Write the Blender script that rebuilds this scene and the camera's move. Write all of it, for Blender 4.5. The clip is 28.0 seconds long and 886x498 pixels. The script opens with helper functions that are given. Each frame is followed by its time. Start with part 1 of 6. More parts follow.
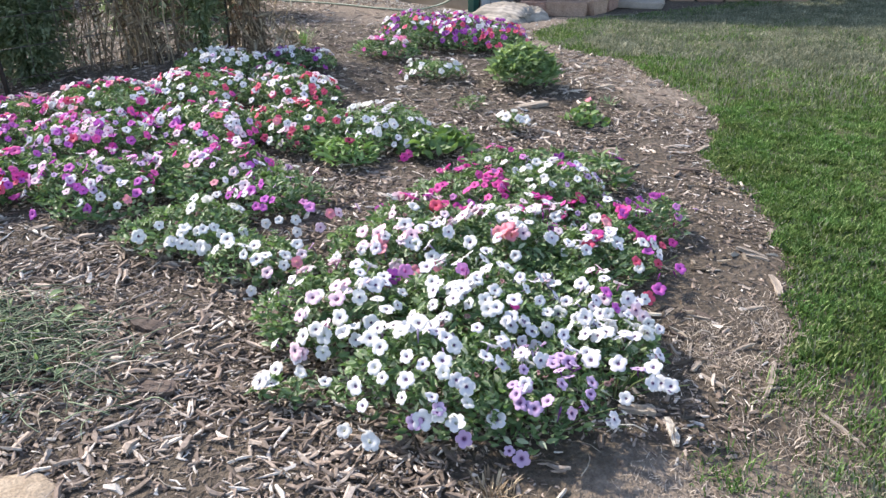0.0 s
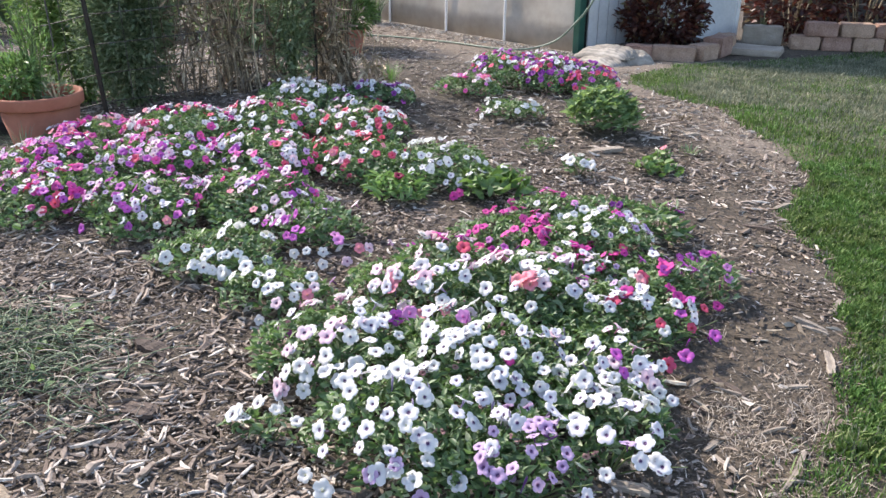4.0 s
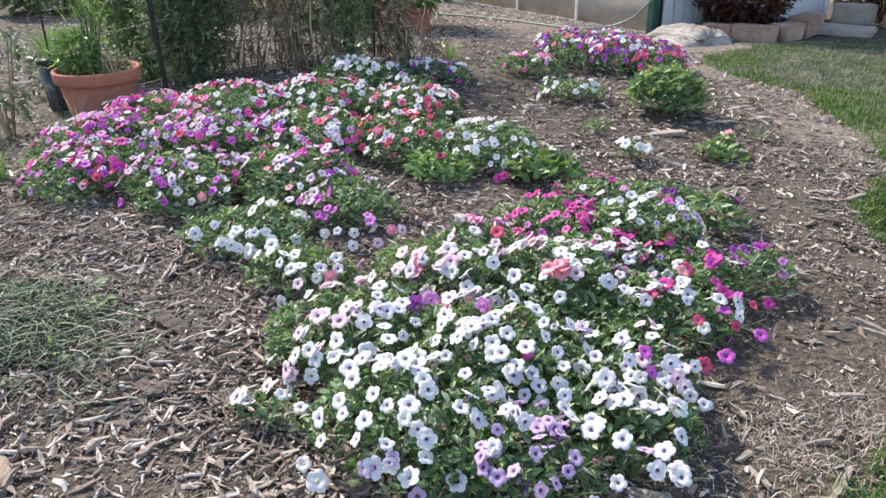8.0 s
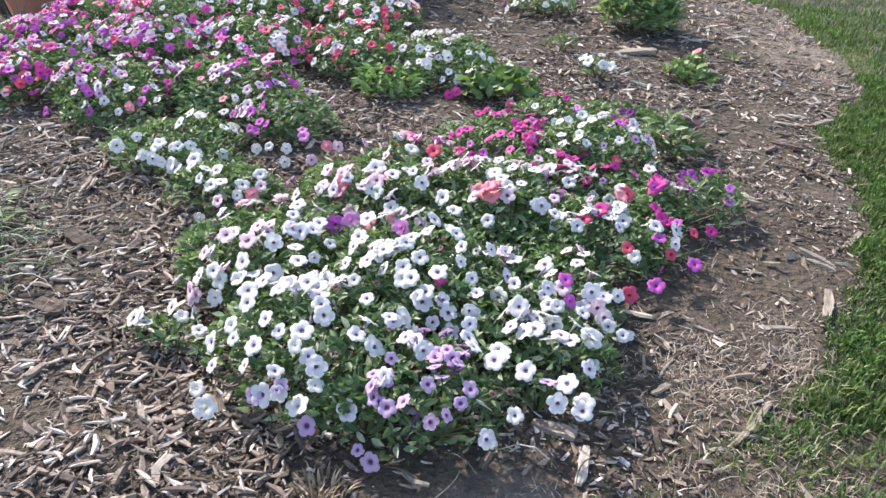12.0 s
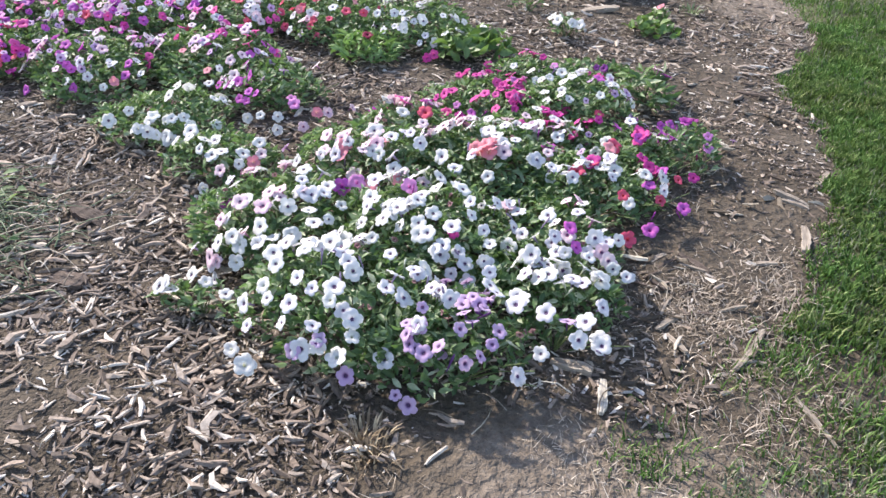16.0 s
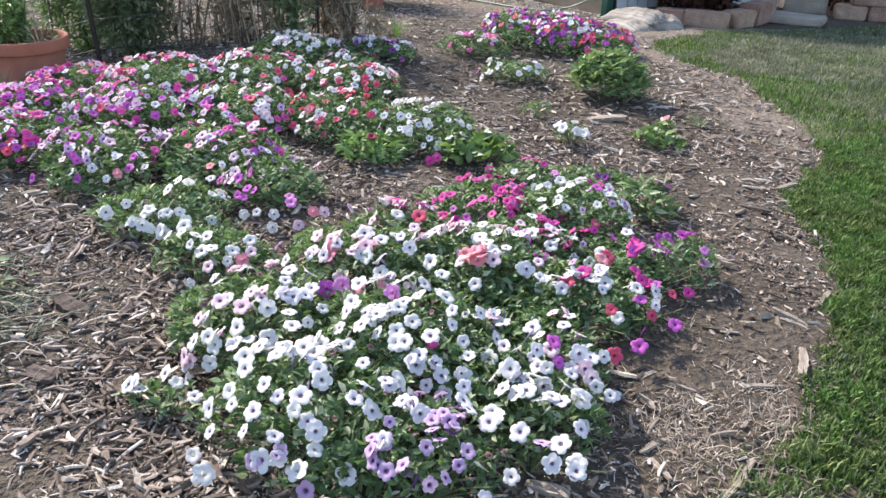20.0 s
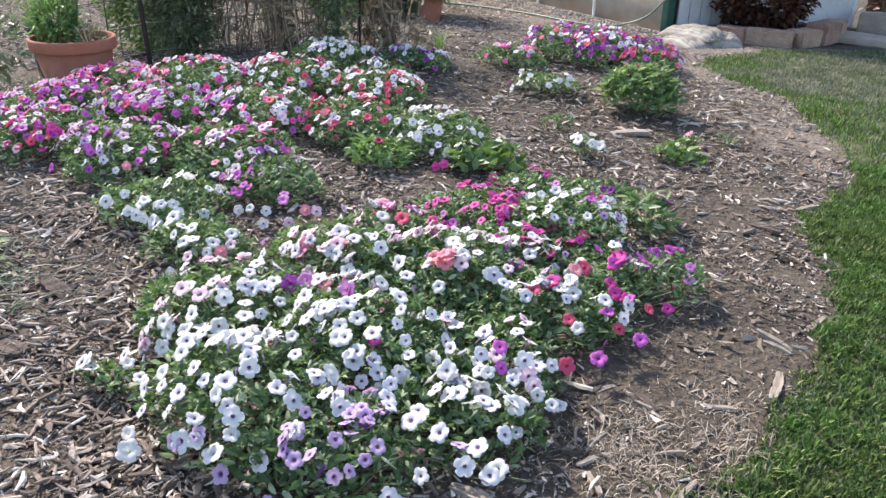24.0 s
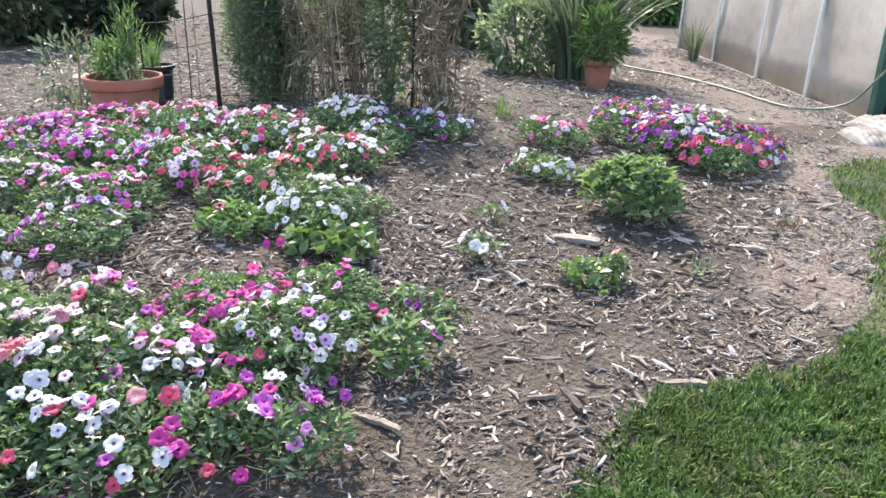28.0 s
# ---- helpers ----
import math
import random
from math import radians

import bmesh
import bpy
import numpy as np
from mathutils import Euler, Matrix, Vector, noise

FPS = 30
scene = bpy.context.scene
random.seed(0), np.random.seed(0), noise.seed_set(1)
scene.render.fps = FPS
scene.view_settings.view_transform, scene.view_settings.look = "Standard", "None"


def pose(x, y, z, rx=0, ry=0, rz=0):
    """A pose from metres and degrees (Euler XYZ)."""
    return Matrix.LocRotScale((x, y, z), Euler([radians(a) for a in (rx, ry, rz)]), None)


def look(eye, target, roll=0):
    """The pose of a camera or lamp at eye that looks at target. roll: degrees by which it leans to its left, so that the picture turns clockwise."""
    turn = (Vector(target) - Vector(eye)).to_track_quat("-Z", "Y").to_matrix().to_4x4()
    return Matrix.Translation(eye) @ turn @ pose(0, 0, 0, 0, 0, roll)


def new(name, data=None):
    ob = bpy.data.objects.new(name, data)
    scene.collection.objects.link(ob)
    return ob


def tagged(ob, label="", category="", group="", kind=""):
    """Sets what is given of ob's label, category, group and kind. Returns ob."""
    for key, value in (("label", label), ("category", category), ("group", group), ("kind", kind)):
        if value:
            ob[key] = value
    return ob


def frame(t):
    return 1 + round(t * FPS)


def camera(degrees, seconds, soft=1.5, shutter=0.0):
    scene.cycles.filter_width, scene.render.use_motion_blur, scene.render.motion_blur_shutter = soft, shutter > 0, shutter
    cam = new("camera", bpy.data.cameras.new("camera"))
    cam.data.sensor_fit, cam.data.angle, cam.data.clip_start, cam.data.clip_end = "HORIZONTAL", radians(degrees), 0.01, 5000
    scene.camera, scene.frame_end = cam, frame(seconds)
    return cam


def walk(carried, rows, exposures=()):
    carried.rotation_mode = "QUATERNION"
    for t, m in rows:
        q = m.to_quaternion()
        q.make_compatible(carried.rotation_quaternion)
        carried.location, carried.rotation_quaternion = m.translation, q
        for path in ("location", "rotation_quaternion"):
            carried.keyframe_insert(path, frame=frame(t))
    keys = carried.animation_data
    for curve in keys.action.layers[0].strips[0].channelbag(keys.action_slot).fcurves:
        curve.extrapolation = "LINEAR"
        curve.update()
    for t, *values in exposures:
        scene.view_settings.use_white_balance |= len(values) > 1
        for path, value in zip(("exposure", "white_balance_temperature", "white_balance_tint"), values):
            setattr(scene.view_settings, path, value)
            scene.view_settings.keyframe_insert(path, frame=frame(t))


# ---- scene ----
import itertools

cam = camera(58.9, 28.0, 1.5)
METRES, EYE, TILT, LEAN, TURN = 4.5, 1.36, -26.0, 0.5, 0.0
ROWS = [
    (0.0, 0.0, 0.0, 0.0, 0.0, 0.0, -0.0),
    (0.5, 0.0279, 0.017, 0.0078, 1.15, 1.29, 0.78),
    (1.0, 0.0672, 0.0337, 0.0091, 7.86, 2.77, -5.66),
    (1.5, 0.0873, 0.0383, 0.0077, 12.07, 2.08, -1.81),
    (2.0, 0.0818, 0.0343, 0.0072, 11.88, 2.02, -2.48),
    (2.5, 0.0752, 0.0323, 0.0074, 10.96, 1.72, -4.0),
    (3.0, 0.0729, 0.0291, 0.0086, 10.42, 1.85, -5.35),
    (3.5, 0.0727, 0.027, 0.008, 8.37, 2.34, -5.12),
    (5.5, 0.0892, 0.0465, 0.0115, 11.52, 1.89, -2.3),
    (6.0, 0.1082, 0.059, 0.0151, 14.33, 1.08, -5.28),
    (6.5, 0.1183, 0.0625, 0.0152, 15.95, 0.6, -6.27),
    (7.0, 0.1186, 0.0663, 0.0175, 14.05, 0.7, -6.89),
    (7.5, 0.1132, 0.0637, 0.0161, 15.0, 0.5, -7.34),
    (8.0, 0.1018, 0.0585, 0.0129, 14.09, 0.56, -6.29),
    (8.5, 0.0864, 0.0535, 0.01, 11.94, -3.1, -4.68),
    (9.0, 0.085, 0.0454, 0.0101, 10.15, -1.14, -3.73),
    (9.5, 0.0948, 0.059, 0.0127, 9.79, -0.33, -3.41),
    (10.0, 0.1107, 0.0789, 0.0221, 13.92, -1.26, -4.0),
    (10.5, 0.1242, 0.0892, 0.0273, 18.21, -2.1, -5.98),
    (11.0, 0.1327, 0.0905, 0.0267, 20.54, -2.21, -7.15),
    (11.5, 0.1391, 0.0918, 0.0219, 16.98, -2.19, -7.45),
    (12.0, 0.1403, 0.0939, 0.0179, 13.86, -5.21, -7.51),
    (12.5, 0.1358, 0.0899, 0.0181, 13.68, -7.58, -7.05),
    (13.0, 0.121, 0.082, 0.0148, 11.19, -8.77, -6.13),
    (13.5, 0.1113, 0.071, 0.0117, 9.29, -8.58, -5.83),
    (15.5, 0.109, 0.0715, 0.0079, 10.02, -6.97, -4.61),
    (16.0, 0.1109, 0.0659, 0.0092, 9.83, -7.15, -4.95),
    (16.5, 0.1263, 0.0733, 0.0161, 10.47, -3.99, -5.59),
    (17.0, 0.1476, 0.0847, 0.0213, 13.68, -2.68, -7.17),
    (17.5, 0.1581, 0.0957, 0.025, 15.45, -1.48, -8.34),
    (18.0, 0.16, 0.1002, 0.0247, 17.28, -2.03, -9.3),
    (18.5, 0.1574, 0.0965, 0.027, 17.85, -2.15, -9.22),
    (19.0, 0.1457, 0.0865, 0.0281, 13.56, -1.01, -8.02),
    (19.5, 0.1384, 0.0786, 0.0204, 10.61, -0.18, -7.12),
    (20.0, 0.1305, 0.0783, 0.0202, 11.52, -0.62, -7.15),
    (20.5, 0.133, 0.0782, 0.0184, 11.57, -0.81, -6.75),
    (21.0, 0.1334, 0.0787, 0.0162, 11.43, -1.22, -6.16),
    (21.5, 0.1331, 0.0769, 0.0172, 11.72, -1.92, -6.13),
    (23.5, 0.175, 0.0896, 0.0255, 18.41, -0.02, -9.18),
    (24.0, 0.2002, 0.0951, 0.0226, 17.2, -0.38, -9.96),
    (24.5, 0.2282, 0.1131, 0.0304, 17.11, -1.66, -9.95),
    (25.0, 0.2576, 0.1499, 0.0493, 15.57, -2.23, -10.8),
    (25.5, 0.2889, 0.1761, 0.063, 23.87, -2.75, -11.27),
    (26.0, 0.339, 0.205, 0.0726, 32.05, -2.35, -14.52),
    (26.5, 0.3754, 0.2456, 0.0916, 32.42, -1.5, -15.96),
    (27.0, 0.4104, 0.2877, 0.1151, 34.3, -3.04, -17.22),
    (27.5, 0.4706, 0.3385, 0.1432, 34.95, -1.81, -18.65),
    (28.0, 0.4986, 0.3971, 0.1682, 41.6, -2.67, -19.42),
]
EXPOSURES = [(0.0, 1.34, 6850, 13), (1.0, 1.30, 6850, 13), (24.0, 1.32, 6850, 13), (26.0, 1.50, 6850, 13), (28.0, 1.70, 6850, 13)]
walk(cam, [(t, pose(0, 0, EYE, TILT, LEAN, TURN) @ pose(METRES * x, METRES * y, METRES * z, 90 + pitch, roll, yaw)) for t, x, y, z, yaw, pitch, roll in ROWS], EXPOSURES)

# ---- light ----
SUN_AZ, SUN_EL = -58.0, 42.0        # degrees left of straight ahead, and above the horizon
world = bpy.data.worlds.new("sky")
scene.world = world
world.use_nodes = True
wn = world.node_tree.nodes
sky = wn.new("ShaderNodeTexSky")
sky.sky_type, sky.sun_disc = "NISHITA", False
sky.sun_elevation, sky.sun_rotation = radians(SUN_EL), radians(SUN_AZ)
wn["Background"].inputs["Strength"].default_value = 0.15
world.node_tree.links.new(sky.outputs["Color"], wn["Background"].inputs["Color"])
sun = new("sun", bpy.data.lights.new("sun", "SUN"))
sun.data.energy, sun.data.angle, sun.data.color = 3.1, radians(1.5), (1.0, 0.95, 0.87)
_az, _el = radians(SUN_AZ), radians(SUN_EL)
SUN_WAY = Vector((math.sin(_az) * math.cos(_el), math.cos(_az) * math.cos(_el), math.sin(_el)))
sun.matrix_world = look(SUN_WAY * 30, (0, 0, 0))

# ---- materials ----
def nodes_of(name):
    m = bpy.data.materials.new(name)
    m.use_nodes = True
    t = m.node_tree
    return m, t.nodes, t.links, t.nodes["Principled BSDF"]


def ramp(n, stops):
    r = n.new("ShaderNodeValToRGB")
    e = r.color_ramp.elements
    while len(e) < len(stops):
        e.new(0.5)
    for k, (p, c) in enumerate(stops):
        e[k].position, e[k].color = p, (*c, 1)
    return r


def noise_tex(n, l, scale, detail=4.0, kind="Object", rough=0.6, along=1.0):
    tc = n.new("ShaderNodeTexCoord")
    x = n.new("ShaderNodeTexNoise")
    x.inputs["Scale"].default_value, x.inputs["Detail"].default_value, x.inputs["Roughness"].default_value = scale, detail, rough
    mp = n.new("ShaderNodeMapping")
    mp.inputs["Scale"].default_value = (along, 1, 1)
    l.new(tc.outputs[kind], mp.inputs["Vector"])
    l.new(mp.outputs["Vector"], x.inputs["Vector"])
    return x


def bump(n, l, bsdf, height, strength, distance=0.005):
    b = n.new("ShaderNodeBump")
    b.inputs["Strength"].default_value, b.inputs["Distance"].default_value = strength, distance
    l.new(height, b.inputs["Height"])
    l.new(b.outputs["Normal"], bsdf.inputs["Normal"])


def mixed(n, l, a, b, fac, mode="MIX"):
    m = n.new("ShaderNodeMix")
    m.data_type, m.blend_type = "RGBA", mode
    for sock, v in ((m.inputs[6], a), (m.inputs[7], b), (m.inputs[0], fac)):
        if isinstance(v, (int, float)):
            sock.default_value = v
        elif isinstance(v, tuple):
            sock.default_value = (*v, 1)
        else:
            l.new(v, sock)
    return m.outputs[2]


def surface(name, stops, scale, fine=0.0, rough=0.8, bump_by=0.3, bump_at=0.004, metal=0.0, kind="Object", speck_by=1.0, along=1.0):
    """A rough solid: colour by a broad noise, specks by a fine one, relief by both."""
    m, n, l, b = nodes_of(name)
    big = noise_tex(n, l, scale, 5, kind, 0.6, along)
    small = noise_tex(n, l, fine or scale * 9, 3, kind, 0.6, along)
    r = ramp(n, stops)
    l.new(big.outputs["Fac"], r.inputs["Fac"])
    lo, hi = 1 - 0.38 * speck_by, 1 + 0.25 * speck_by
    speck = ramp(n, [(0.3, (lo, lo, lo)), (0.7, (hi, hi, hi))])
    l.new(small.outputs["Fac"], speck.inputs["Fac"])
    l.new(mixed(n, l, r.outputs["Color"], speck.outputs["Color"], 1.0, "MULTIPLY"), b.inputs["Base Color"])
    b.inputs["Roughness"].default_value, b.inputs["Metallic"].default_value = rough, metal
    bump(n, l, b, small.outputs["Fac"], bump_by, bump_at)
    return m


def pieces(name, stops, rough=0.85, per_object=False, grain=90.0, bump_by=0.4):
    """Loose small pieces: a colour for each, with grain."""
    m, n, l, b = nodes_of(name)
    if per_object:
        rnd = n.new("ShaderNodeObjectInfo").outputs["Random"]
    else:
        rnd = n.new("ShaderNodeNewGeometry").outputs["Random Per Island"]
    r = ramp(n, stops)
    l.new(rnd, r.inputs["Fac"])
    g = noise_tex(n, l, grain, 3)
    s = ramp(n, [(0.3, (0.6, 0.6, 0.6)), (0.7, (1.2, 1.2, 1.2))])
    l.new(g.outputs["Fac"], s.inputs["Fac"])
    l.new(mixed(n, l, r.outputs["Color"], s.outputs["Color"], 1.0, "MULTIPLY"), b.inputs["Base Color"])
    b.inputs["Roughness"].default_value = rough
    bump(n, l, b, g.outputs["Fac"], bump_by, 0.003)
    return m


def leafy(name, stops, through_col, thin=0.3, rough=0.45, gloss=0.5, drift=0.0, low=(0.55, 0.58, 0.52), high=(1.28, 1.22, 1.12), mottle=(60, 0.75, 1.15)):
    """Leaves: a colour for each, some light let through."""
    m, n, l, b = nodes_of(name)
    rnd = n.new("ShaderNodeNewGeometry").outputs["Random Per Island"]
    r = ramp(n, stops)
    l.new(rnd, r.inputs["Fac"])
    v = noise_tex(n, l, mottle[0], 2)
    s = ramp(n, [(0.34, (mottle[1],) * 3), (0.66, (mottle[2],) * 3)])
    l.new(v.outputs["Fac"], s.inputs["Fac"])
    col = mixed(n, l, r.outputs["Color"], s.outputs["Color"], 1.0, "MULTIPLY")
    if drift:
        w = noise_tex(n, l, drift, 4, "Object", 0.7)
        ws = ramp(n, [(0.36, low), (0.64, high)])
        l.new(w.outputs["Fac"], ws.inputs["Fac"])
        col = mixed(n, l, col, ws.outputs["Color"], 1.0, "MULTIPLY")
    l.new(col, b.inputs["Base Color"])
    b.inputs["Roughness"].default_value = rough
    b.inputs["Specular IOR Level"].default_value = gloss
    tr = n.new("ShaderNodeBsdfTranslucent")
    l.new(mixed(n, l, col, through_col, 0.5), tr.inputs["Color"])
    mx = n.new("ShaderNodeMixShader")
    mx.inputs[0].default_value = thin
    l.new(b.outputs[0], mx.inputs[1])
    l.new(tr.outputs[0], mx.inputs[2])
    l.new(mx.outputs[0], n["Material Output"].inputs["Surface"])
    return m


def petals(name, petal, petal2, vein, throat, reach):
    """A petunia's trumpet: throat and veins by the distance from its axis, a tint for each bloom."""
    m, n, l, b = nodes_of(name)
    tc = n.new("ShaderNodeTexCoord")
    sep = n.new("ShaderNodeSeparateXYZ")
    l.new(tc.outputs["Object"], sep.inputs[0])

    def calc(op, a, c=None):
        q = n.new("ShaderNodeMath")
        q.operation = op
        for k, v in enumerate((a, c)):
            if v is None:
                continue
            if isinstance(v, (int, float)):
                q.inputs[k].default_value = v
            else:
                l.new(v, q.inputs[k])
        return q.outputs[0]
    x, y = sep.outputs[0], sep.outputs[1]
    rad = calc("SQRT", calc("ADD", calc("MULTIPLY", x, x), calc("MULTIPLY", y, y)))
    ang = calc("ARCTAN2", y, x)
    ray_ = calc("POWER", calc("ABSOLUTE", calc("COSINE", calc("MULTIPLY", ang, 7.5))), 3.0)
    ins = calc("ADD", rad, calc("MULTIPLY", ray_, -0.10))
    r = ramp(n, [(reach * 0.55, throat), (reach, vein), (min(reach * 1.75, 0.9), petal)])
    l.new(ins, r.inputs["Fac"])
    rnd = n.new("ShaderNodeObjectInfo").outputs["Random"]
    tint = ramp(n, [(0.0, (1, 1, 1)), (1.0, petal2)])
    l.new(rnd, tint.inputs["Fac"])
    col = mixed(n, l, r.outputs["Color"], tint.outputs["Color"], 1.0, "MULTIPLY")
    l.new(col, b.inputs["Base Color"])
    b.inputs["Roughness"].default_value = 0.6
    b.inputs["Specular IOR Level"].default_value = 0.25
    tr = n.new("ShaderNodeBsdfTranslucent")
    l.new(col, tr.inputs["Color"])
    mx = n.new("ShaderNodeMixShader")
    mx.inputs[0].default_value = 0.3
    l.new(b.outputs[0], mx.inputs[1])
    l.new(tr.outputs[0], mx.inputs[2])
    l.new(mx.outputs[0], n["Material Output"].inputs["Surface"])
    return m




def dusted_soil():
    """Brown soil that turns to pale trodden dust where the ground's dust value says so."""
    m = surface("soil", [(0.25, (0.053, 0.040, 0.028)), (0.5, (0.079, 0.061, 0.044)), (0.8, (0.124, 0.098, 0.072))], 4.0, 38, 0.95, 1.0, 0.03)
    n, l = m.node_tree.nodes, m.node_tree.links
    b = n["Principled BSDF"]
    plain = b.inputs["Base Color"].links[0].from_socket
    at = n.new("ShaderNodeAttribute")
    at.attribute_name = "dust"
    cloud_ = noise_tex(n, l, 7.0, 5)
    add = n.new("ShaderNodeMath")
    add.operation = "ADD"
    l.new(at.outputs["Fac"], add.inputs[0])
    l.new(cloud_.outputs["Fac"], add.inputs[1])
    edge = ramp(n, [(0.6, (0, 0, 0)), (1.1, (1, 1, 1))])
    edge.color_ramp.elements[1].position = 1.0
    l.new(add.outputs[0], edge.inputs["Fac"])
    grain = noise_tex(n, l, 45.0, 4)
    pale = ramp(n, [(0.3, (0.108, 0.084, 0.066)), (0.5, (0.170, 0.137, 0.110)), (0.75, (0.275, 0.228, 0.186))])
    l.new(grain.outputs["Fac"], pale.inputs["Fac"])
    l.new(mixed(n, l, plain, pale.outputs["Color"], edge.outputs["Color"]), b.inputs["Base Color"])
    return m


DUSTED_SOIL = dusted_soil()
TURF_SOIL = surface("turf_soil", [(0.3, (0.058, 0.070, 0.028)), (0.7, (0.12, 0.118, 0.056))], 5.0, 80, 0.95, 0.8, 0.02)
CHIPS = pieces("bark_chips", [(0.0, (0.095, 0.071, 0.056)), (0.35, (0.16, 0.121, 0.097)), (0.65, (0.25, 0.195, 0.158)), (0.89, (0.42, 0.355, 0.30)), (1.0, (0.72, 0.66, 0.60))])
CHIP_BROWN = pieces("brown_chips", [(0.0, (0.056, 0.043, 0.031)), (0.45, (0.112, 0.086, 0.062)), (0.75, (0.21, 0.168, 0.125)), (0.93, (0.40, 0.345, 0.275)), (1.0, (0.66, 0.60, 0.51))])
CHIP_PALE = pieces("pale_chips", [(0.0, (0.13, 0.095, 0.074)), (0.4, (0.24, 0.18, 0.142)), (0.7, (0.40, 0.32, 0.262)), (1.0, (0.70, 0.62, 0.54))])
CHIP_ONE = pieces("bark_piece", [(0.0, (0.10, 0.07, 0.052)), (0.45, (0.22, 0.16, 0.122)), (0.7, (0.40, 0.32, 0.26)), (1.0, (0.62, 0.54, 0.46))], per_object=True)
WOOD_OLD = surface("weathered_wood", [(0.3, (0.20, 0.16, 0.125)), (0.7, (0.44, 0.375, 0.31))], 40, 190, 0.9, 0.9, 0.006, along=0.07)
WOOD_WHITE = surface("bleached_wood", [(0.3, (0.38, 0.335, 0.28)), (0.7, (0.62, 0.575, 0.51))], 40, 190, 0.9, 0.9, 0.006, along=0.07)
WOOD_DARK = surface("dark_bark", [(0.3, (0.06, 0.043, 0.034)), (0.7, (0.15, 0.11, 0.09))], 40, 190, 0.9, 0.9, 0.008, along=0.12)
STRAW = pieces("straw", [(0.0, (0.19, 0.150, 0.115)), (0.6, (0.34, 0.280, 0.222)), (1.0, (0.58, 0.505, 0.42))], 0.8)
GRASS = leafy("grass_blades", [(0.0, (0.026, 0.057, 0.019)), (0.4, (0.062, 0.119, 0.040)), (0.78, (0.137, 0.214, 0.082)), (1.0, (0.35, 0.42, 0.23))], (0.18, 0.30, 0.07), 0.38, 0.7, 0.1, 3.2, (1.02, 0.88, 0.78), (0.94, 1.18, 0.86), (110, 0.6, 1.4))
GRASS_DRY = leafy("faded_grass", [(0.0, (0.105, 0.128, 0.092)), (0.5, (0.19, 0.208, 0.158)), (1.0, (0.36, 0.36, 0.29))], (0.25, 0.29, 0.19), 0.3, 0.7, 0.12, 5.0, mottle=(110, 0.65, 1.35))
LEAF = leafy("petunia_leaves", [(0.0, (0.048, 0.098, 0.040)), (0.45, (0.100, 0.180, 0.074)), (0.72, (0.175, 0.27, 0.122)), (0.88, (0.29, 0.37, 0.21)), (1.0, (0.50, 0.55, 0.39))], (0.20, 0.36, 0.08), 0.34, 0.45, 0.42)
LEAF_BRIGHT = leafy("broad_leaves", [(0.0, (0.07, 0.13, 0.04)), (0.6, (0.125, 0.215, 0.065)), (1.0, (0.21, 0.31, 0.11))], (0.22, 0.40, 0.06))
LEAF_BUSH = leafy("soft_green_leaves", [(0.0, (0.075, 0.140, 0.055)), (0.55, (0.150, 0.245, 0.100)), (0.9, (0.26, 0.36, 0.18)), (1.0, (0.42, 0.50, 0.30))], (0.28, 0.42, 0.1), 0.40, 0.5, 0.4)
LEAF_DARK = leafy("shrub_leaves", [(0.0, (0.095, 0.145, 0.08)), (0.6, (0.185, 0.25, 0.145)), (1.0, (0.36, 0.42, 0.27))], (0.24, 0.34, 0.13), 0.45)
LEAF_LIME = leafy("lime_leaves", [(0.0, (0.07, 0.145, 0.045)), (0.6, (0.145, 0.265, 0.080)), (1.0, (0.30, 0.43, 0.18))], (0.25, 0.44, 0.10))
# dark evergreen green, with the shade on the far shrubs put into it
LEAF_SHADE = leafy("shaded_evergreen_leaves", [(0.0, (0.022, 0.036, 0.022)), (0.6, (0.045, 0.068, 0.040)), (1.0, (0.09, 0.12, 0.07))], (0.05, 0.09, 0.03), 0.15, 0.7, 0.2)
# dark red foliage, its colour lowered further to hold the shade it stands in
LEAF_RED = leafy("shaded_red_leaves", [(0.0, (0.03, 0.012, 0.012)), (0.55, (0.075, 0.024, 0.020)), (0.85, (0.15, 0.05, 0.03)), (1.0, (0.16, 0.15, 0.06))], (0.2, 0.04, 0.02))
LEAF_BLUE = leafy("strap_leaves", [(0.0, (0.07, 0.10, 0.062)), (0.6, (0.14, 0.19, 0.12)), (1.0, (0.27, 0.32, 0.22))], (0.16, 0.24, 0.09))
STALK_DRY = pieces("dry_stalks", [(0.0, (0.15, 0.105, 0.066)), (0.5, (0.32, 0.24, 0.152)), (1.0, (0.58, 0.48, 0.33))], 0.8)
GREEN_WEED = pieces("wilted_blades", [(0.0, (0.05, 0.085, 0.045)), (0.55, (0.11, 0.165, 0.09)), (1.0, (0.27, 0.33, 0.20))], 0.7)
VINE_DRY = pieces("dry_vines", [(0.0, (0.09, 0.066, 0.044)), (0.5, (0.21, 0.160, 0.107)), (1.0, (0.48, 0.39, 0.27))], 0.85)
STEM = pieces("green_stems", [(0.0, (0.06, 0.10, 0.03)), (1.0, (0.14, 0.19, 0.07))], 0.6)
TERRACOTTA = surface("terracotta", [(0.3, (0.28, 0.098, 0.060)), (0.7, (0.41, 0.165, 0.105))], 4, 60, 0.85, 0.15, 0.002, speck_by=0.2)
BLACK_POT = surface("black_plastic", [(0.3, (0.012, 0.012, 0.014)), (0.7, (0.03, 0.03, 0.033))], 8, 60, 0.45, 0.1)
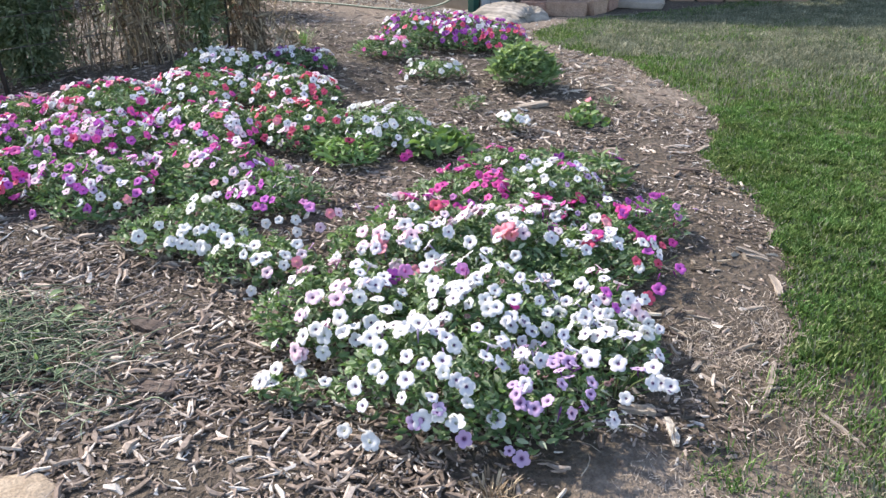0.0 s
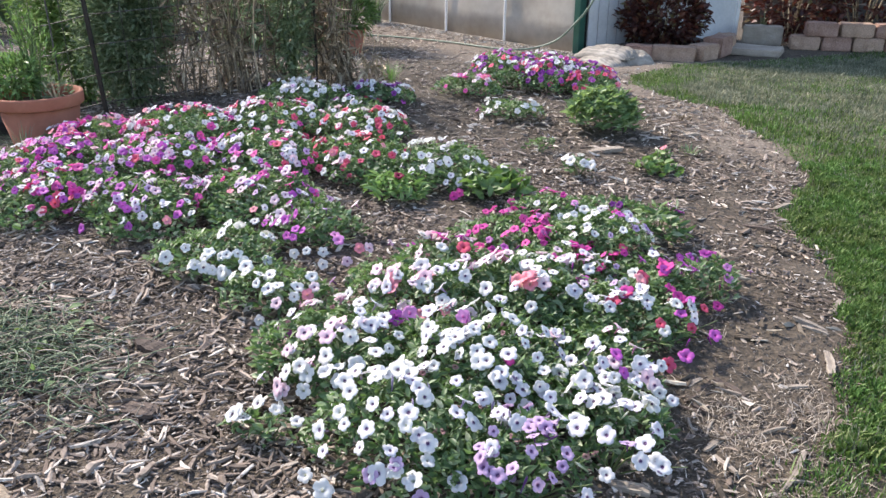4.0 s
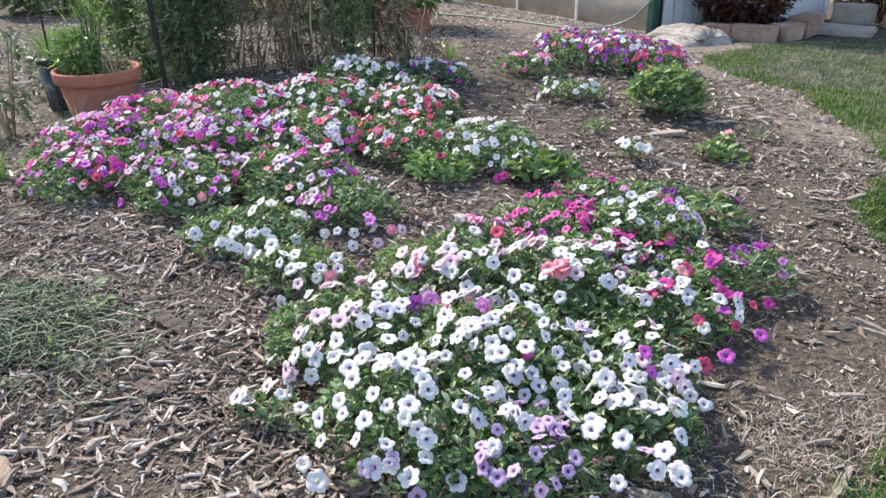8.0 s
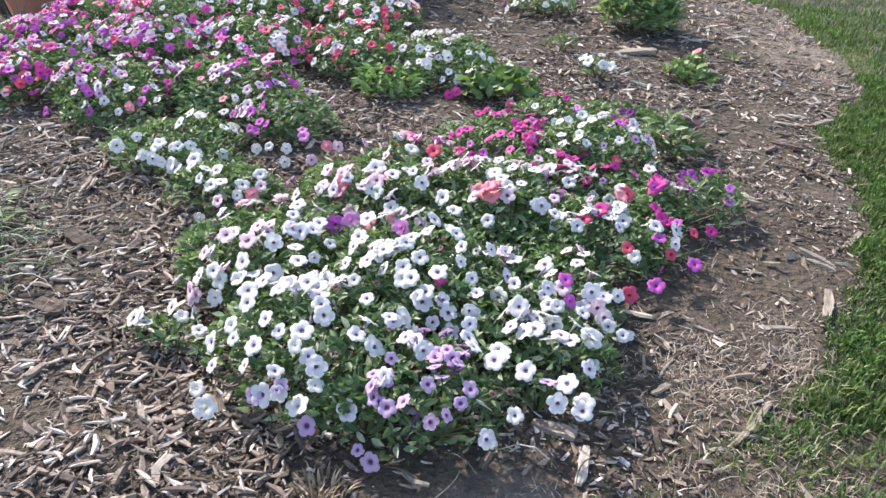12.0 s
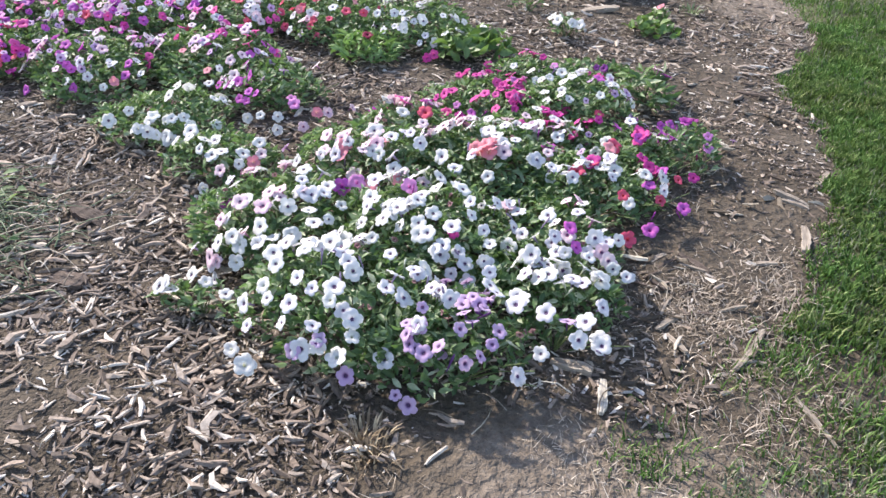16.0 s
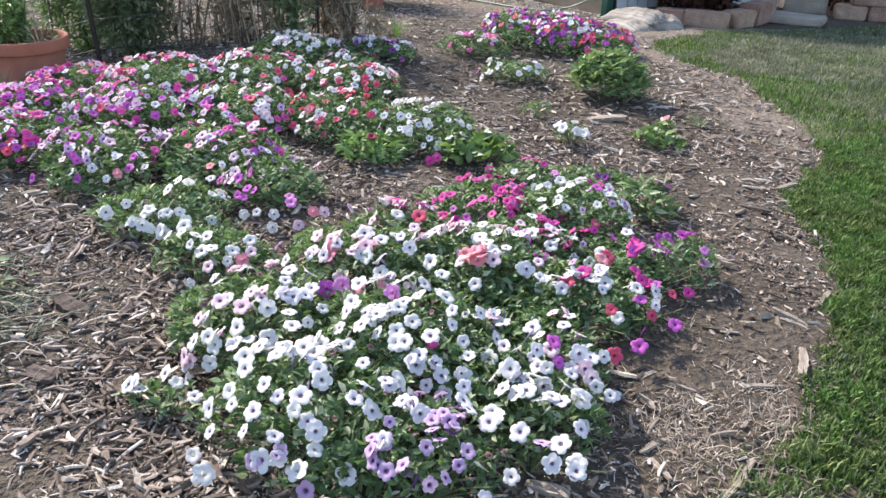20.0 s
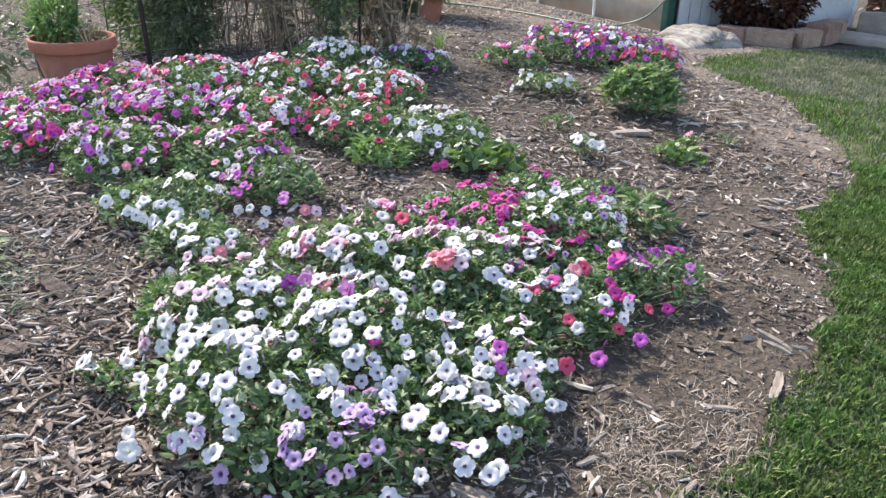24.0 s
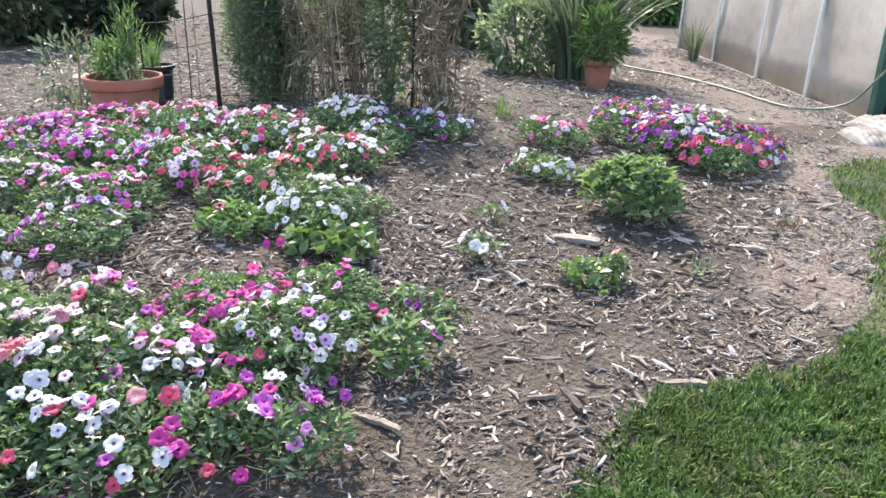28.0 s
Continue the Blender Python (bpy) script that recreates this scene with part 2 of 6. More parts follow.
POT_SOIL = surface("potting_soil", [(0.3, (0.05, 0.035, 0.028)), (0.7, (0.12, 0.09, 0.07))], 20, 140, 0.95, 0.9, 0.01)
POST = surface("dark_post", [(0.3, (0.022, 0.018, 0.014)), (0.7, (0.05, 0.041, 0.033))], 12, 90, 0.95, 0.4)
WIRE = surface("fence_wire", [(0.3, (0.06, 0.055, 0.05)), (0.7, (0.12, 0.11, 0.10))], 30, 90, 0.7, 0.2, 0.001, 0.2)
GREEN_POST = surface("green_paint", [(0.3, (0.012, 0.062, 0.045)), (0.7, (0.022, 0.10, 0.072))], 6, 60, 0.45, 0.1, 0.002, speck_by=0.3)
FILM = surface("greenhouse_film", [(0.28, (0.25, 0.205, 0.155)), (0.42, (0.35, 0.31, 0.265)), (0.72, (0.45, 0.42, 0.385))], 1.5, 9.0, 0.42, 0.05, 0.01, speck_by=0.3)
WHITE_PIPE = surface("white_pipe", [(0.3, (0.74, 0.74, 0.73)), (0.7, (0.84, 0.84, 0.83))], 6, 50, 0.4, 0.03, speck_by=0.1)
SHEET = surface("white_sheet", [(0.3, (0.50, 0.51, 0.53)), (0.7, (0.66, 0.66, 0.66))], 2, 30, 0.5, 0.06, speck_by=0.2)
DARK_GAP = surface("dark_gap", [(0.3, (0.02, 0.02, 0.02)), (0.7, (0.05, 0.05, 0.05))], 8, 60, 0.9, 0.1)
HOSE = surface("garden_hose", [(0.3, (0.13, 0.175, 0.13)), (0.7, (0.24, 0.30, 0.235))], 9, 60, 0.5, 0.1)
def woven():
    """Grey sacking with pale bands and a fine weave."""
    m = surface("woven_sack", [(0.3, (0.17, 0.150, 0.126)), (0.5, (0.25, 0.226, 0.197)), (0.72, (0.40, 0.375, 0.34))], 3.2, 150, 0.8, 0.4, 0.003, speck_by=0.5)
    n, l = m.node_tree.nodes, m.node_tree.links
    b = n["Principled BSDF"]
    plain = b.inputs["Base Color"].links[0].from_socket
    wave = n.new("ShaderNodeTexWave")
    wave.bands_direction = "Y"
    wave.inputs["Scale"].default_value, wave.inputs["Distortion"].default_value, wave.inputs["Detail"].default_value = 9.0, 2.0, 2.0
    tc = n.new("ShaderNodeTexCoord")
    l.new(tc.outputs["Object"], wave.inputs["Vector"])
    r = ramp(n, [(0.35, (0.80, 0.80, 0.80)), (0.75, (1.12, 1.11, 1.10))])
    l.new(wave.outputs["Fac"], r.inputs["Fac"])
    l.new(mixed(n, l, plain, r.outputs["Color"], 1.0, "MULTIPLY"), b.inputs["Base Color"])
    return m


SACK = woven()
BLOCK_TAN = surface("tan_block", [(0.3, (0.31, 0.20, 0.14)), (0.7, (0.48, 0.335, 0.25))], 9, 90, 0.92, 0.7, 0.006)
BLOCK_RED = surface("reddish_block", [(0.3, (0.25, 0.145, 0.108)), (0.7, (0.40, 0.255, 0.20))], 9, 90, 0.92, 0.7, 0.006)
CONCRETE = surface("concrete", [(0.3, (0.28, 0.235, 0.19)), (0.7, (0.42, 0.36, 0.295))], 6, 80, 0.9, 0.4, 0.004, speck_by=0.5)
STONE = surface("speckled_stone", [(0.3, (0.22, 0.165, 0.11)), (0.7, (0.40, 0.32, 0.235))], 30, 140, 0.9, 0.8, 0.006)
GRAVEL = pieces("gravel", [(0.0, (0.26, 0.22, 0.18)), (0.6, (0.44, 0.39, 0.34)), (1.0, (0.70, 0.66, 0.60))], 0.9)
# brown siding with the wall's shade put into its base colour
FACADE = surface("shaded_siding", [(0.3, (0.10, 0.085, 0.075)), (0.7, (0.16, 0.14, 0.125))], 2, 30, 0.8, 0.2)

PETAL = {
    "W": petals("white_petals", (0.74, 0.74, 0.73), (0.96, 0.94, 0.97), (0.74, 0.74, 0.72), (0.42, 0.46, 0.28), 0.12),
    "V": petals("veined_white_petals", (0.73, 0.725, 0.745), (0.95, 0.92, 0.99), (0.66, 0.62, 0.70), (0.30, 0.22, 0.36), 0.15),
    "B": petals("blush_petals", (0.80, 0.66, 0.71), (1.0, 0.84, 0.92), (0.68, 0.46, 0.58), (0.36, 0.14, 0.26), 0.16),
    "L": petals("lavender_petals", (0.56, 0.41, 0.60), (0.94, 0.86, 1.0), (0.39, 0.24, 0.43), (0.14, 0.05, 0.18), 0.22),
    "P": petals("purple_petals", (0.55, 0.12, 0.46), (0.85, 0.80, 1.0), (0.44, 0.07, 0.37), (0.20, 0.02, 0.20), 0.13),
    "M": petals("magenta_petals", (0.58, 0.055, 0.28), (0.85, 0.9, 1.0), (0.46, 0.03, 0.21), (0.24, 0.012, 0.12), 0.12),
    "K": petals("hot_pink_petals", (0.74, 0.11, 0.37), (0.86, 0.8, 0.95), (0.60, 0.06, 0.27), (0.36, 0.02, 0.15), 0.11),
    "R": petals("red_petals", (0.66, 0.10, 0.17), (0.92, 0.85, 1.0), (0.58, 0.05, 0.08), (0.30, 0.015, 0.03), 0.12),
    "S": petals("coral_petals", (0.78, 0.31, 0.36), (0.95, 0.85, 0.95), (0.78, 0.36, 0.36), (0.80, 0.58, 0.50), 0.14),
    "O": petals("orchid_petals", (0.72, 0.29, 0.58), (0.92, 0.85, 1.0), (0.62, 0.20, 0.49), (0.36, 0.06, 0.28), 0.12),
    "D": petals("dark_violet_petals", (0.27, 0.06, 0.30), (0.85, 0.85, 0.95), (0.17, 0.03, 0.21), (0.05, 0.006, 0.07), 0.14),
    "Z": petals("dark_red_petals", (0.22, 0.012, 0.05), (0.9, 0.9, 1.0), (0.16, 0.008, 0.03), (0.08, 0.005, 0.02), 0.2),
    "X": petals("withered_petals", (0.36, 0.22, 0.20), (0.8, 0.7, 0.9), (0.26, 0.15, 0.12), (0.16, 0.09, 0.07), 0.2),
}
THROAT = surface("dark_throat", [(0.3, (0.045, 0.02, 0.07)), (0.7, (0.11, 0.05, 0.15))], 3, 9, 0.7, 0.1)

# ---- mesh helpers ----
rng = np.random.default_rng(7)


def np_mesh(name, verts, faces, mats, smooth=False, slots=None):
    """A mesh from arrays; faces all have the same number of corners."""
    me = bpy.data.meshes.new(name)
    verts, faces = np.asarray(verts, np.float32), np.asarray(faces, np.int32)
    k = faces.shape[1]
    me.vertices.add(len(verts))
    me.vertices.foreach_set("co", verts.ravel())
    me.loops.add(faces.size)
    me.loops.foreach_set("vertex_index", faces.ravel())
    me.polygons.add(len(faces))
    me.polygons.foreach_set("loop_start", np.arange(0, faces.size, k, dtype=np.int32))
    me.polygons.foreach_set("loop_total", np.full(len(faces), k, np.int32))
    me.polygons.foreach_set("use_smooth", np.full(len(faces), smooth))
    if slots is not None:
        me.polygons.foreach_set("material_index", np.asarray(slots, np.int32))
    for m in mats if isinstance(mats, (list, tuple)) else [mats]:
        me.materials.append(m)
    me.update(calc_edges=True)
    me.validate()
    return me


def many(shape, faces, frames, places, scales):
    """Copies of one small shape: frames (n, 3, 3) hold the axes as columns, scales (n, 3)."""
    v = np.einsum("nij,nmj->nmi", frames, shape[None] * scales[:, None, :] if shape.ndim == 2 else shape * scales[:, None, :]) + places[:, None, :]
    m = v.shape[1]
    f = (faces[None] + (np.arange(len(places)) * m)[:, None, None]).reshape(-1, faces.shape[1])
    return v.reshape(-1, 3), f


def unit(a):
    return a / np.maximum(np.linalg.norm(a, axis=-1, keepdims=True), 1e-9)


def axes(along, normal):
    """Frames whose y axis runs along, and whose z axis is as near normal as it can be."""
    y = unit(along)
    x = unit(np.cross(y, normal))
    return np.stack([x, y, np.cross(x, y)], axis=-1)


def part(name, data, material=None, parent=None, label=""):
    """Links a mesh, or a bmesh, as one object under a thing."""
    if isinstance(data, bmesh.types.BMesh):
        me = bpy.data.meshes.new(name)
        data.to_mesh(me)
        data.free()
        me.materials.append(material)
        data = me
    ob = new(name, data)
    ob.parent = parent
    return tagged(ob, label)


def thing(name, x, y, z, label, category, group="", kind="", rz=0.0):
    ob = new(name)
    ob.empty_display_size = 0.05
    ob.matrix_world = pose(x, y, z, 0, 0, rz)
    return tagged(ob, label, category, group, kind)


def step(a, b, x):
    t = np.clip((x - a) / (b - a), 0, 1)
    return t * t * (3 - 2 * t)


def ground_z(x, y):
    """The bed's gentle mound, falling away to level ground."""
    p = -0.0106 - 0.064 * np.clip(x, -3, 1.4) + 0.0306 * np.clip(y, -1, 9)
    return p * step(-3.4, -1.5, x) * (1 - step(5.0, 8.2, y)) - 0.06 * step(7.2, 9, y)


def gz(x, y):
    return float(ground_z(x, y))


EDGE_Y = [0.0, 1.0, 1.45, 1.6, 1.75, 1.95, 2.3, 2.65, 3.0, 3.4, 3.65, 3.8, 3.95, 4.1, 4.3, 4.55, 4.8, 5.05, 5.4, 5.75, 5.9, 6.1, 6.45, 6.95, 7.5, 8.2]
EDGE_X = [0.30, 0.45, 0.62, 0.73, 0.88, 1.02, 1.17, 1.29, 1.35, 1.36, 1.28, 1.28, 1.40, 1.42, 1.56, 1.54, 1.51, 1.46, 1.38, 1.30, 1.12, 0.92, 0.72, 0.79, 1.08, 1.3]


def lawn_in(x, y):
    """How far inside the lawn a place lies, in metres; below zero outside."""
    side = x - np.interp(y, EDGE_Y, EDGE_X)
    far = 7.75 + 0.62 * (x - 0.96) - y
    return np.minimum(side * 0.8, far)


def box_bm(size, at=(0, 0, 0), edge=0.0, m=None, segs=2):
    bm = bmesh.new()
    bmesh.ops.create_cube(bm, size=1)
    bmesh.ops.scale(bm, vec=size, verts=bm.verts)
    if edge:
        bmesh.ops.bevel(bm, geom=bm.edges[:], offset=edge, segments=segs, affect="EDGES", profile=0.6)
    bmesh.ops.transform(bm, matrix=Matrix.Translation(at) @ (m or Matrix()), verts=bm.verts)
    return bm


def rough_bm(bm, amount, scale=9.0, seed=0.0):
    bm.normal_update()
    moved = [(v, v.normal * (noise.noise(v.co * scale + Vector((seed, seed * 2, 0))) * amount)) for v in bm.verts]
    for v, d in moved:
        v.co += d
    return bm


def tube(points, radius, sides=6, taper=1.0):
    """A round tube along points, as arrays."""
    p = np.asarray(points, float)
    t = unit(np.gradient(p, axis=0))
    ref = np.where(np.abs(t[:, 2:3]) > 0.9, [[1.0, 0, 0]], [[0, 0, 1.0]])
    u = unit(np.cross(t, ref))
    w = np.cross(t, u)
    a = np.linspace(0, 2 * math.pi, sides, endpoint=False)
    r = radius * np.linspace(1, taper, len(p))
    v = p[:, None] + r[:, None, None] * (np.cos(a)[None, :, None] * u[:, None] + np.sin(a)[None, :, None] * w[:, None])
    k = np.arange(len(p) - 1)[:, None] * sides
    j = np.arange(sides)[None]
    f = np.stack([k + j, k + (j + 1) % sides, k + sides + (j + 1) % sides, k + sides + j], -1).reshape(-1, 4)
    return v.reshape(-1, 3), f


def tubes_mesh(name, runs, material, sides=5):
    vs, fs, n = [], [], 0
    for pts, r, taper in runs:
        v, f = tube(pts, r, sides, taper)
        vs.append(v)
        fs.append(f + n)
        n += len(v)
    return np_mesh(name, np.concatenate(vs), np.concatenate(fs), material, True)


def lathe(profile, sides=40, wobble=0.0):
    """A turned shape from (radius, height) pairs, as a bmesh."""
    bm = bmesh.new()
    rings = []
    for r, z in profile:
        rings.append([bm.verts.new((r * math.cos(a), r * math.sin(a), z)) for a in (2 * math.pi * k / sides for k in range(sides))])
    for a, b in zip(rings, rings[1:]):
        for k in range(sides):
            f = bm.faces.new((a[k], a[(k + 1) % sides], b[(k + 1) % sides], b[k]))
            f.smooth = True
    bmesh.ops.recalc_face_normals(bm, faces=bm.faces)
    return bm


# leaf shapes: folded along the midrib, in units of their own length
LEAF_TRIS = np.array([(0, 2, 1), (0, 3, 2), (1, 2, 5), (1, 5, 4), (2, 3, 6), (2, 6, 5), (4, 5, 7), (5, 6, 7)])


def leaf_shape(width, fold=0.12, droop=0.15):
    w = width / 2
    return np.array([(0, 0, 0), (-w * 0.85, 0.28, fold * 0.8), (0, 0.3, 0), (w * 0.85, 0.28, fold * 0.8),
                     (-w, 0.58, fold - droop * 0.3), (0, 0.62, -droop * 0.35), (w, 0.58, fold - droop * 0.3), (0, 1.0, -droop)])


def leaves_mesh(name, places, along, normal, length, width, material, fold=0.12, droop=0.15):
    n = len(places)
    s = np.repeat(np.asarray(length, float).reshape(-1, 1), 3, 1) if np.ndim(length) else np.full((n, 3), length)
    v, f = many(leaf_shape(width, fold, droop), LEAF_TRIS, axes(along, normal), places, s)
    return np_mesh(name, v, f, material, True)

# ---- ground and lawn ----
def spaced(a, b, fine, reach):
    mid = np.arange(a, b + fine / 2, fine)
    out = fine * 1.28 ** np.arange(1, 60)
    out = np.cumsum(out)
    out = out[out < reach]
    return np.concatenate([a - out[::-1], mid, b + out])


gx, gy = spaced(-3.6, 3.6, 0.06, 400), spaced(0.6, 9.6, 0.06, 400)
GX, GY = np.meshgrid(gx, gy)
dip = np.array([[noise.noise(Vector((x * 2.3, y * 2.3, 0.3))) * 0.018 + noise.noise(Vector((x * 9, y * 9, 4))) * 0.006 if -4 < x < 4 and 0 < y < 10 else 0.0 for x in gx] for y in gy])
GZ = ground_z(GX, GY) + dip
inside = lawn_in(GX, GY)
nx = len(gx)
idx = np.arange(len(gy) * nx).reshape(len(gy), nx)
quads = np.stack([idx[:-1, :-1], idx[:-1, 1:], idx[1:, 1:], idx[1:, :-1]], -1).reshape(-1, 4)
worn = (1 - step(1.75, 2.2, GY)) * (1 - step(0.2, 0.5, inside))
slot = np.where((inside > 0.02) & (worn < 0.4), 1, 0)[:-1, :-1].ravel()
ground_mesh = np_mesh("ground", np.stack([GX, GY, GZ], -1).reshape(-1, 3), quads, [DUSTED_SOIL, TURF_SOIL], True, slot)
dust = np.maximum(step(-0.55, -0.08, inside) * step(4.3, 5.2, GY) * (1 - step(8.1, 8.7, GY)), 0.46 * step(0.1, 0.45, GX) * (1 - step(1.4, 1.75, GY)) * step(0.2, 0.6, GY))
along_wall, off_wall = (GX - 0.31) * -0.745 + (GY - 8.72) * 0.667, (GX - 0.31) * -0.667 + (GY - 8.72) * -0.745
dust = np.maximum(dust, 0.8 * step(-0.3, 0.1, along_wall) * step(-0.1, 0.0, off_wall) * (1 - step(0.7, 1.2 + 0.8 * (1 - step(0.5, 2.0, along_wall)), off_wall)) * (1 - step(6.0, 8.0, along_wall)))
ground_mesh.attributes.new("dust", "FLOAT", "POINT").data.foreach_set("value", dust.ravel().astype(np.float32))
ground = new("ground", ground_mesh)
tagged(ground, "brown garden soil under the bed, with turf soil beside", "ground", kind="structure")


def patchy(xs, ys, scale, seed):
    """A smooth pattern between -1 and 1 for thin and worn places."""
    return np.sin(xs * scale + seed + 1.7 * np.sin(ys * scale * 0.7 + seed)) * np.cos(ys * scale * 1.1 - seed + 1.3 * np.sin(xs * scale * 0.6))


def blades(name, xs, ys, height, width, lean, material, z_up=0.0, tuft=0.0):
    """Grass: each blade a bent, tapering strip; with tuft, blades gather round the tufts' hearts and lean out of them."""
    n = len(xs)
    a = rng.uniform(0, 2 * math.pi, n)
    h = height * rng.uniform(0.55, 1.15, n)
    if tuft:
        best, hx, hy, r2 = np.full(n, 9.0), xs.copy(), ys.copy(), np.zeros(n)
        for i, j in itertools.product((-1, 0, 1), (-1, 0, 1)):
            cx, cy = np.floor(xs / tuft) + i, np.floor(ys / tuft) + j
            q1 = np.modf(np.abs(np.sin(cx * 12.9898 + cy * 78.233) * 43758.5453))[0]
            q2 = np.modf(np.abs(np.sin(cx * 39.346 + cy * 11.135) * 24634.6345))[0]
            px, py = (cx + q1) * tuft, (cy + q2) * tuft
            far = (xs - px) ** 2 + (ys - py) ** 2
            k = far < best
            best[k], hx[k], hy[k], r2[k] = far[k], px[k], py[k], q2[k]
        xs, ys = hx + (xs - hx) * 0.9, hy + (ys - hy) * 0.9
        a = np.arctan2(ys - hy, xs - hx) + rng.normal(0, 1.8, n)
        h = h * (0.55 + 0.7 * r2) * (1 + 0.22 * patchy(xs, ys, 13, 0.9))
    l = lean * rng.uniform(0.2, 1.3, n) * h
    w = width * rng.uniform(0.7, 1.3, n)
    d = np.stack([np.cos(a), np.sin(a)], -1)
    s = np.stack([-np.sin(a), np.cos(a)], -1) * w[:, None] / 2
    base = np.stack([xs, ys], -1)
    z = ground_z(xs, ys) + z_up
    v = np.zeros((n, 5, 3))
    v[:, 0, :2], v[:, 1, :2] = base - s, base + s
    m = base + d * (l * 0.35)[:, None]
    v[:, 2, :2], v[:, 3, :2] = m + s * 0.8, m - s * 0.8
    v[:, 4, :2] = base + d * l[:, None]
    v[:, 0, 2] = v[:, 1, 2] = z - 0.004
    v[:, 2, 2] = v[:, 3, 2] = z + h * 0.6
    v[:, 4, 2] = z + h
    t = np.array([(0, 1, 2), (0, 2, 3), (3, 2, 4)])
    f = (t[None] + (np.arange(n) * 5)[:, None, None]).reshape(-1, 3)
    return np_mesh(name, v.reshape(-1, 3), f, material, True)


def scatter(n, x0, x1, y0, y1, keep):
    xs, ys = rng.uniform(x0, x1, n), rng.uniform(y0, y1, n)
    k = keep(xs, ys)
    return xs[k], ys[k]


def fading(xs, ys):
    """Where the lawn is worn: towards the far end and by patches."""
    inner = step(0.16, 0.5, lawn_in(xs, ys) + 0.12 * patchy(xs, ys, 4.0, 2.0)) * step(4.2, 5.4, ys + 0.35 * patchy(xs, ys, 3.0, 2.0))
    return 0.8 * inner * (0.7 + 0.3 * patchy(xs, ys, 2.2, 4.0)) + 0.25 * (patchy(xs, ys, 5.0, 0.7) > 0.55) + 0.2 * step(6.8, 7.6, ys)


def ragged(xs, ys):
    return lawn_in(xs, ys) + 0.03 * patchy(xs, ys, 16, 3.0) - 0.015 + rng.uniform(-0.03, 0.03, len(xs))


lawn = tagged(new("lawn"), "mown green lawn with worn paler patches beside the flower bed", "lawn", kind="structure")
xs, ys = scatter(380000, 0.3, 3.6, 1.0, 4.6, lambda x, y: (ragged(x, y) > 0.0) & (x < 1.6 + 0.55 * y))
thin = (rng.uniform(0, 1, len(xs)) > 0.7 * step(0.35, 0.8, patchy(xs, ys, 21, 1.9) + 0.3 * patchy(xs, ys, 47, 0.4))) & (rng.uniform(0, 1, len(xs)) > 0.985 * (1 - step(1.75, 2.25, ys)) * (1 - step(0.22, 0.55, lawn_in(xs, ys) + 0.16 * patchy(xs, ys, 9, 1.0))))
xs, ys = xs[thin], ys[thin]
dry = rng.uniform(0, 1, len(xs)) < 0.06 + 0.45 * fading(xs, ys) + 0.65 * (1 - step(1.5, 2.15, ys + 0.4 * lawn_in(xs, ys)))
tagged(part("near_grass", blades("near_grass", xs[~dry], ys[~dry], 0.027, 0.0056, 0.95, GRASS, 0.0, 0.055), parent=lawn), kind="stuff")
tagged(part("near_faded_grass", blades("near_faded_grass", xs[dry], ys[dry], 0.028, 0.0048, 0.8, GRASS_DRY, 0.0, 0.05), parent=lawn), kind="stuff")
xs, ys = scatter(260000, 0.5, 6.5, 4.6, 10.5, lambda x, y: ragged(x, y) > 0.0)
dry = rng.uniform(0, 1, len(xs)) < 0.06 + (0.6 + 0.55 * step(4.6, 5.6, ys)) * fading(xs, ys) + 0.15 * step(4.6, 6.8, ys)
tagged(part("far_grass", blades("far_grass", xs[~dry], ys[~dry], 0.030, 0.0068, 0.55, GRASS, 0.0, 0.05), parent=lawn), kind="stuff")
tagged(part("far_faded_grass", blades("far_faded_grass", xs[dry], ys[dry], 0.034, 0.006, 0.8, GRASS_DRY, 0.0, 0.06), parent=lawn), kind="stuff")

xs, ys = scatter(110000, 0.2, 9.0, -4.0, 10.5, lambda x, y: (ragged(x, y) > 0.05) & ((y < 1.0) | (x > np.where(y < 4.6, 1.5 + 0.55 * y, 6.4))))
tagged(part("outer_grass", blades("outer_grass", xs, ys, 0.045, 0.016, 0.7, GRASS, 0.0, 0.1), parent=lawn), kind="stuff")

# ---- greenhouse: film wall on hoops, boarded end ----
WALL_DIR = Vector((-0.745, 0.667, 0))     # along the film wall, away from the green post
WALL_AT = Vector((0.31, 8.72, -0.05))
WALL_TURN = math.degrees(math.atan2(WALL_DIR.y, WALL_DIR.x))
greenhouse = thing("greenhouse", *WALL_AT, "hoop greenhouse with grey plastic film and white hoops", "greenhouse", rz=WALL_TURN)
LONG = 4.75


def hoop(z):
    """How far the film wall leans in at a height."""
    return 0.02 + 0.05 * (z / 1.2) ** 2 + (0.55 * max(0, z - 1.2) ** 1.6)


def film(name, z0, z1, mat):
    us = np.linspace(0, LONG, 42)
    zs = np.linspace(z0, z1, 8)
    v = [(u, -hoop(z) + 0.012 * math.sin(u * 4.1 + z * 3) + 0.01 * noise.noise(Vector((u * 2, z * 3, 0))), z) for z in zs for u in us]
    k = np.arange(42 * 8).reshape(8, 42)
    f = np.stack([k[:-1, :-1], k[:-1, 1:], k[1:, 1:], k[1:, :-1]], -1).reshape(-1, 4)
    me = np_mesh(name, v, f, mat, True)
    ob = part(name, me, parent=greenhouse)
    s = ob.modifiers.new("thick", "SOLIDIFY")
    s.thickness, s.offset = 0.006, 0
    return ob


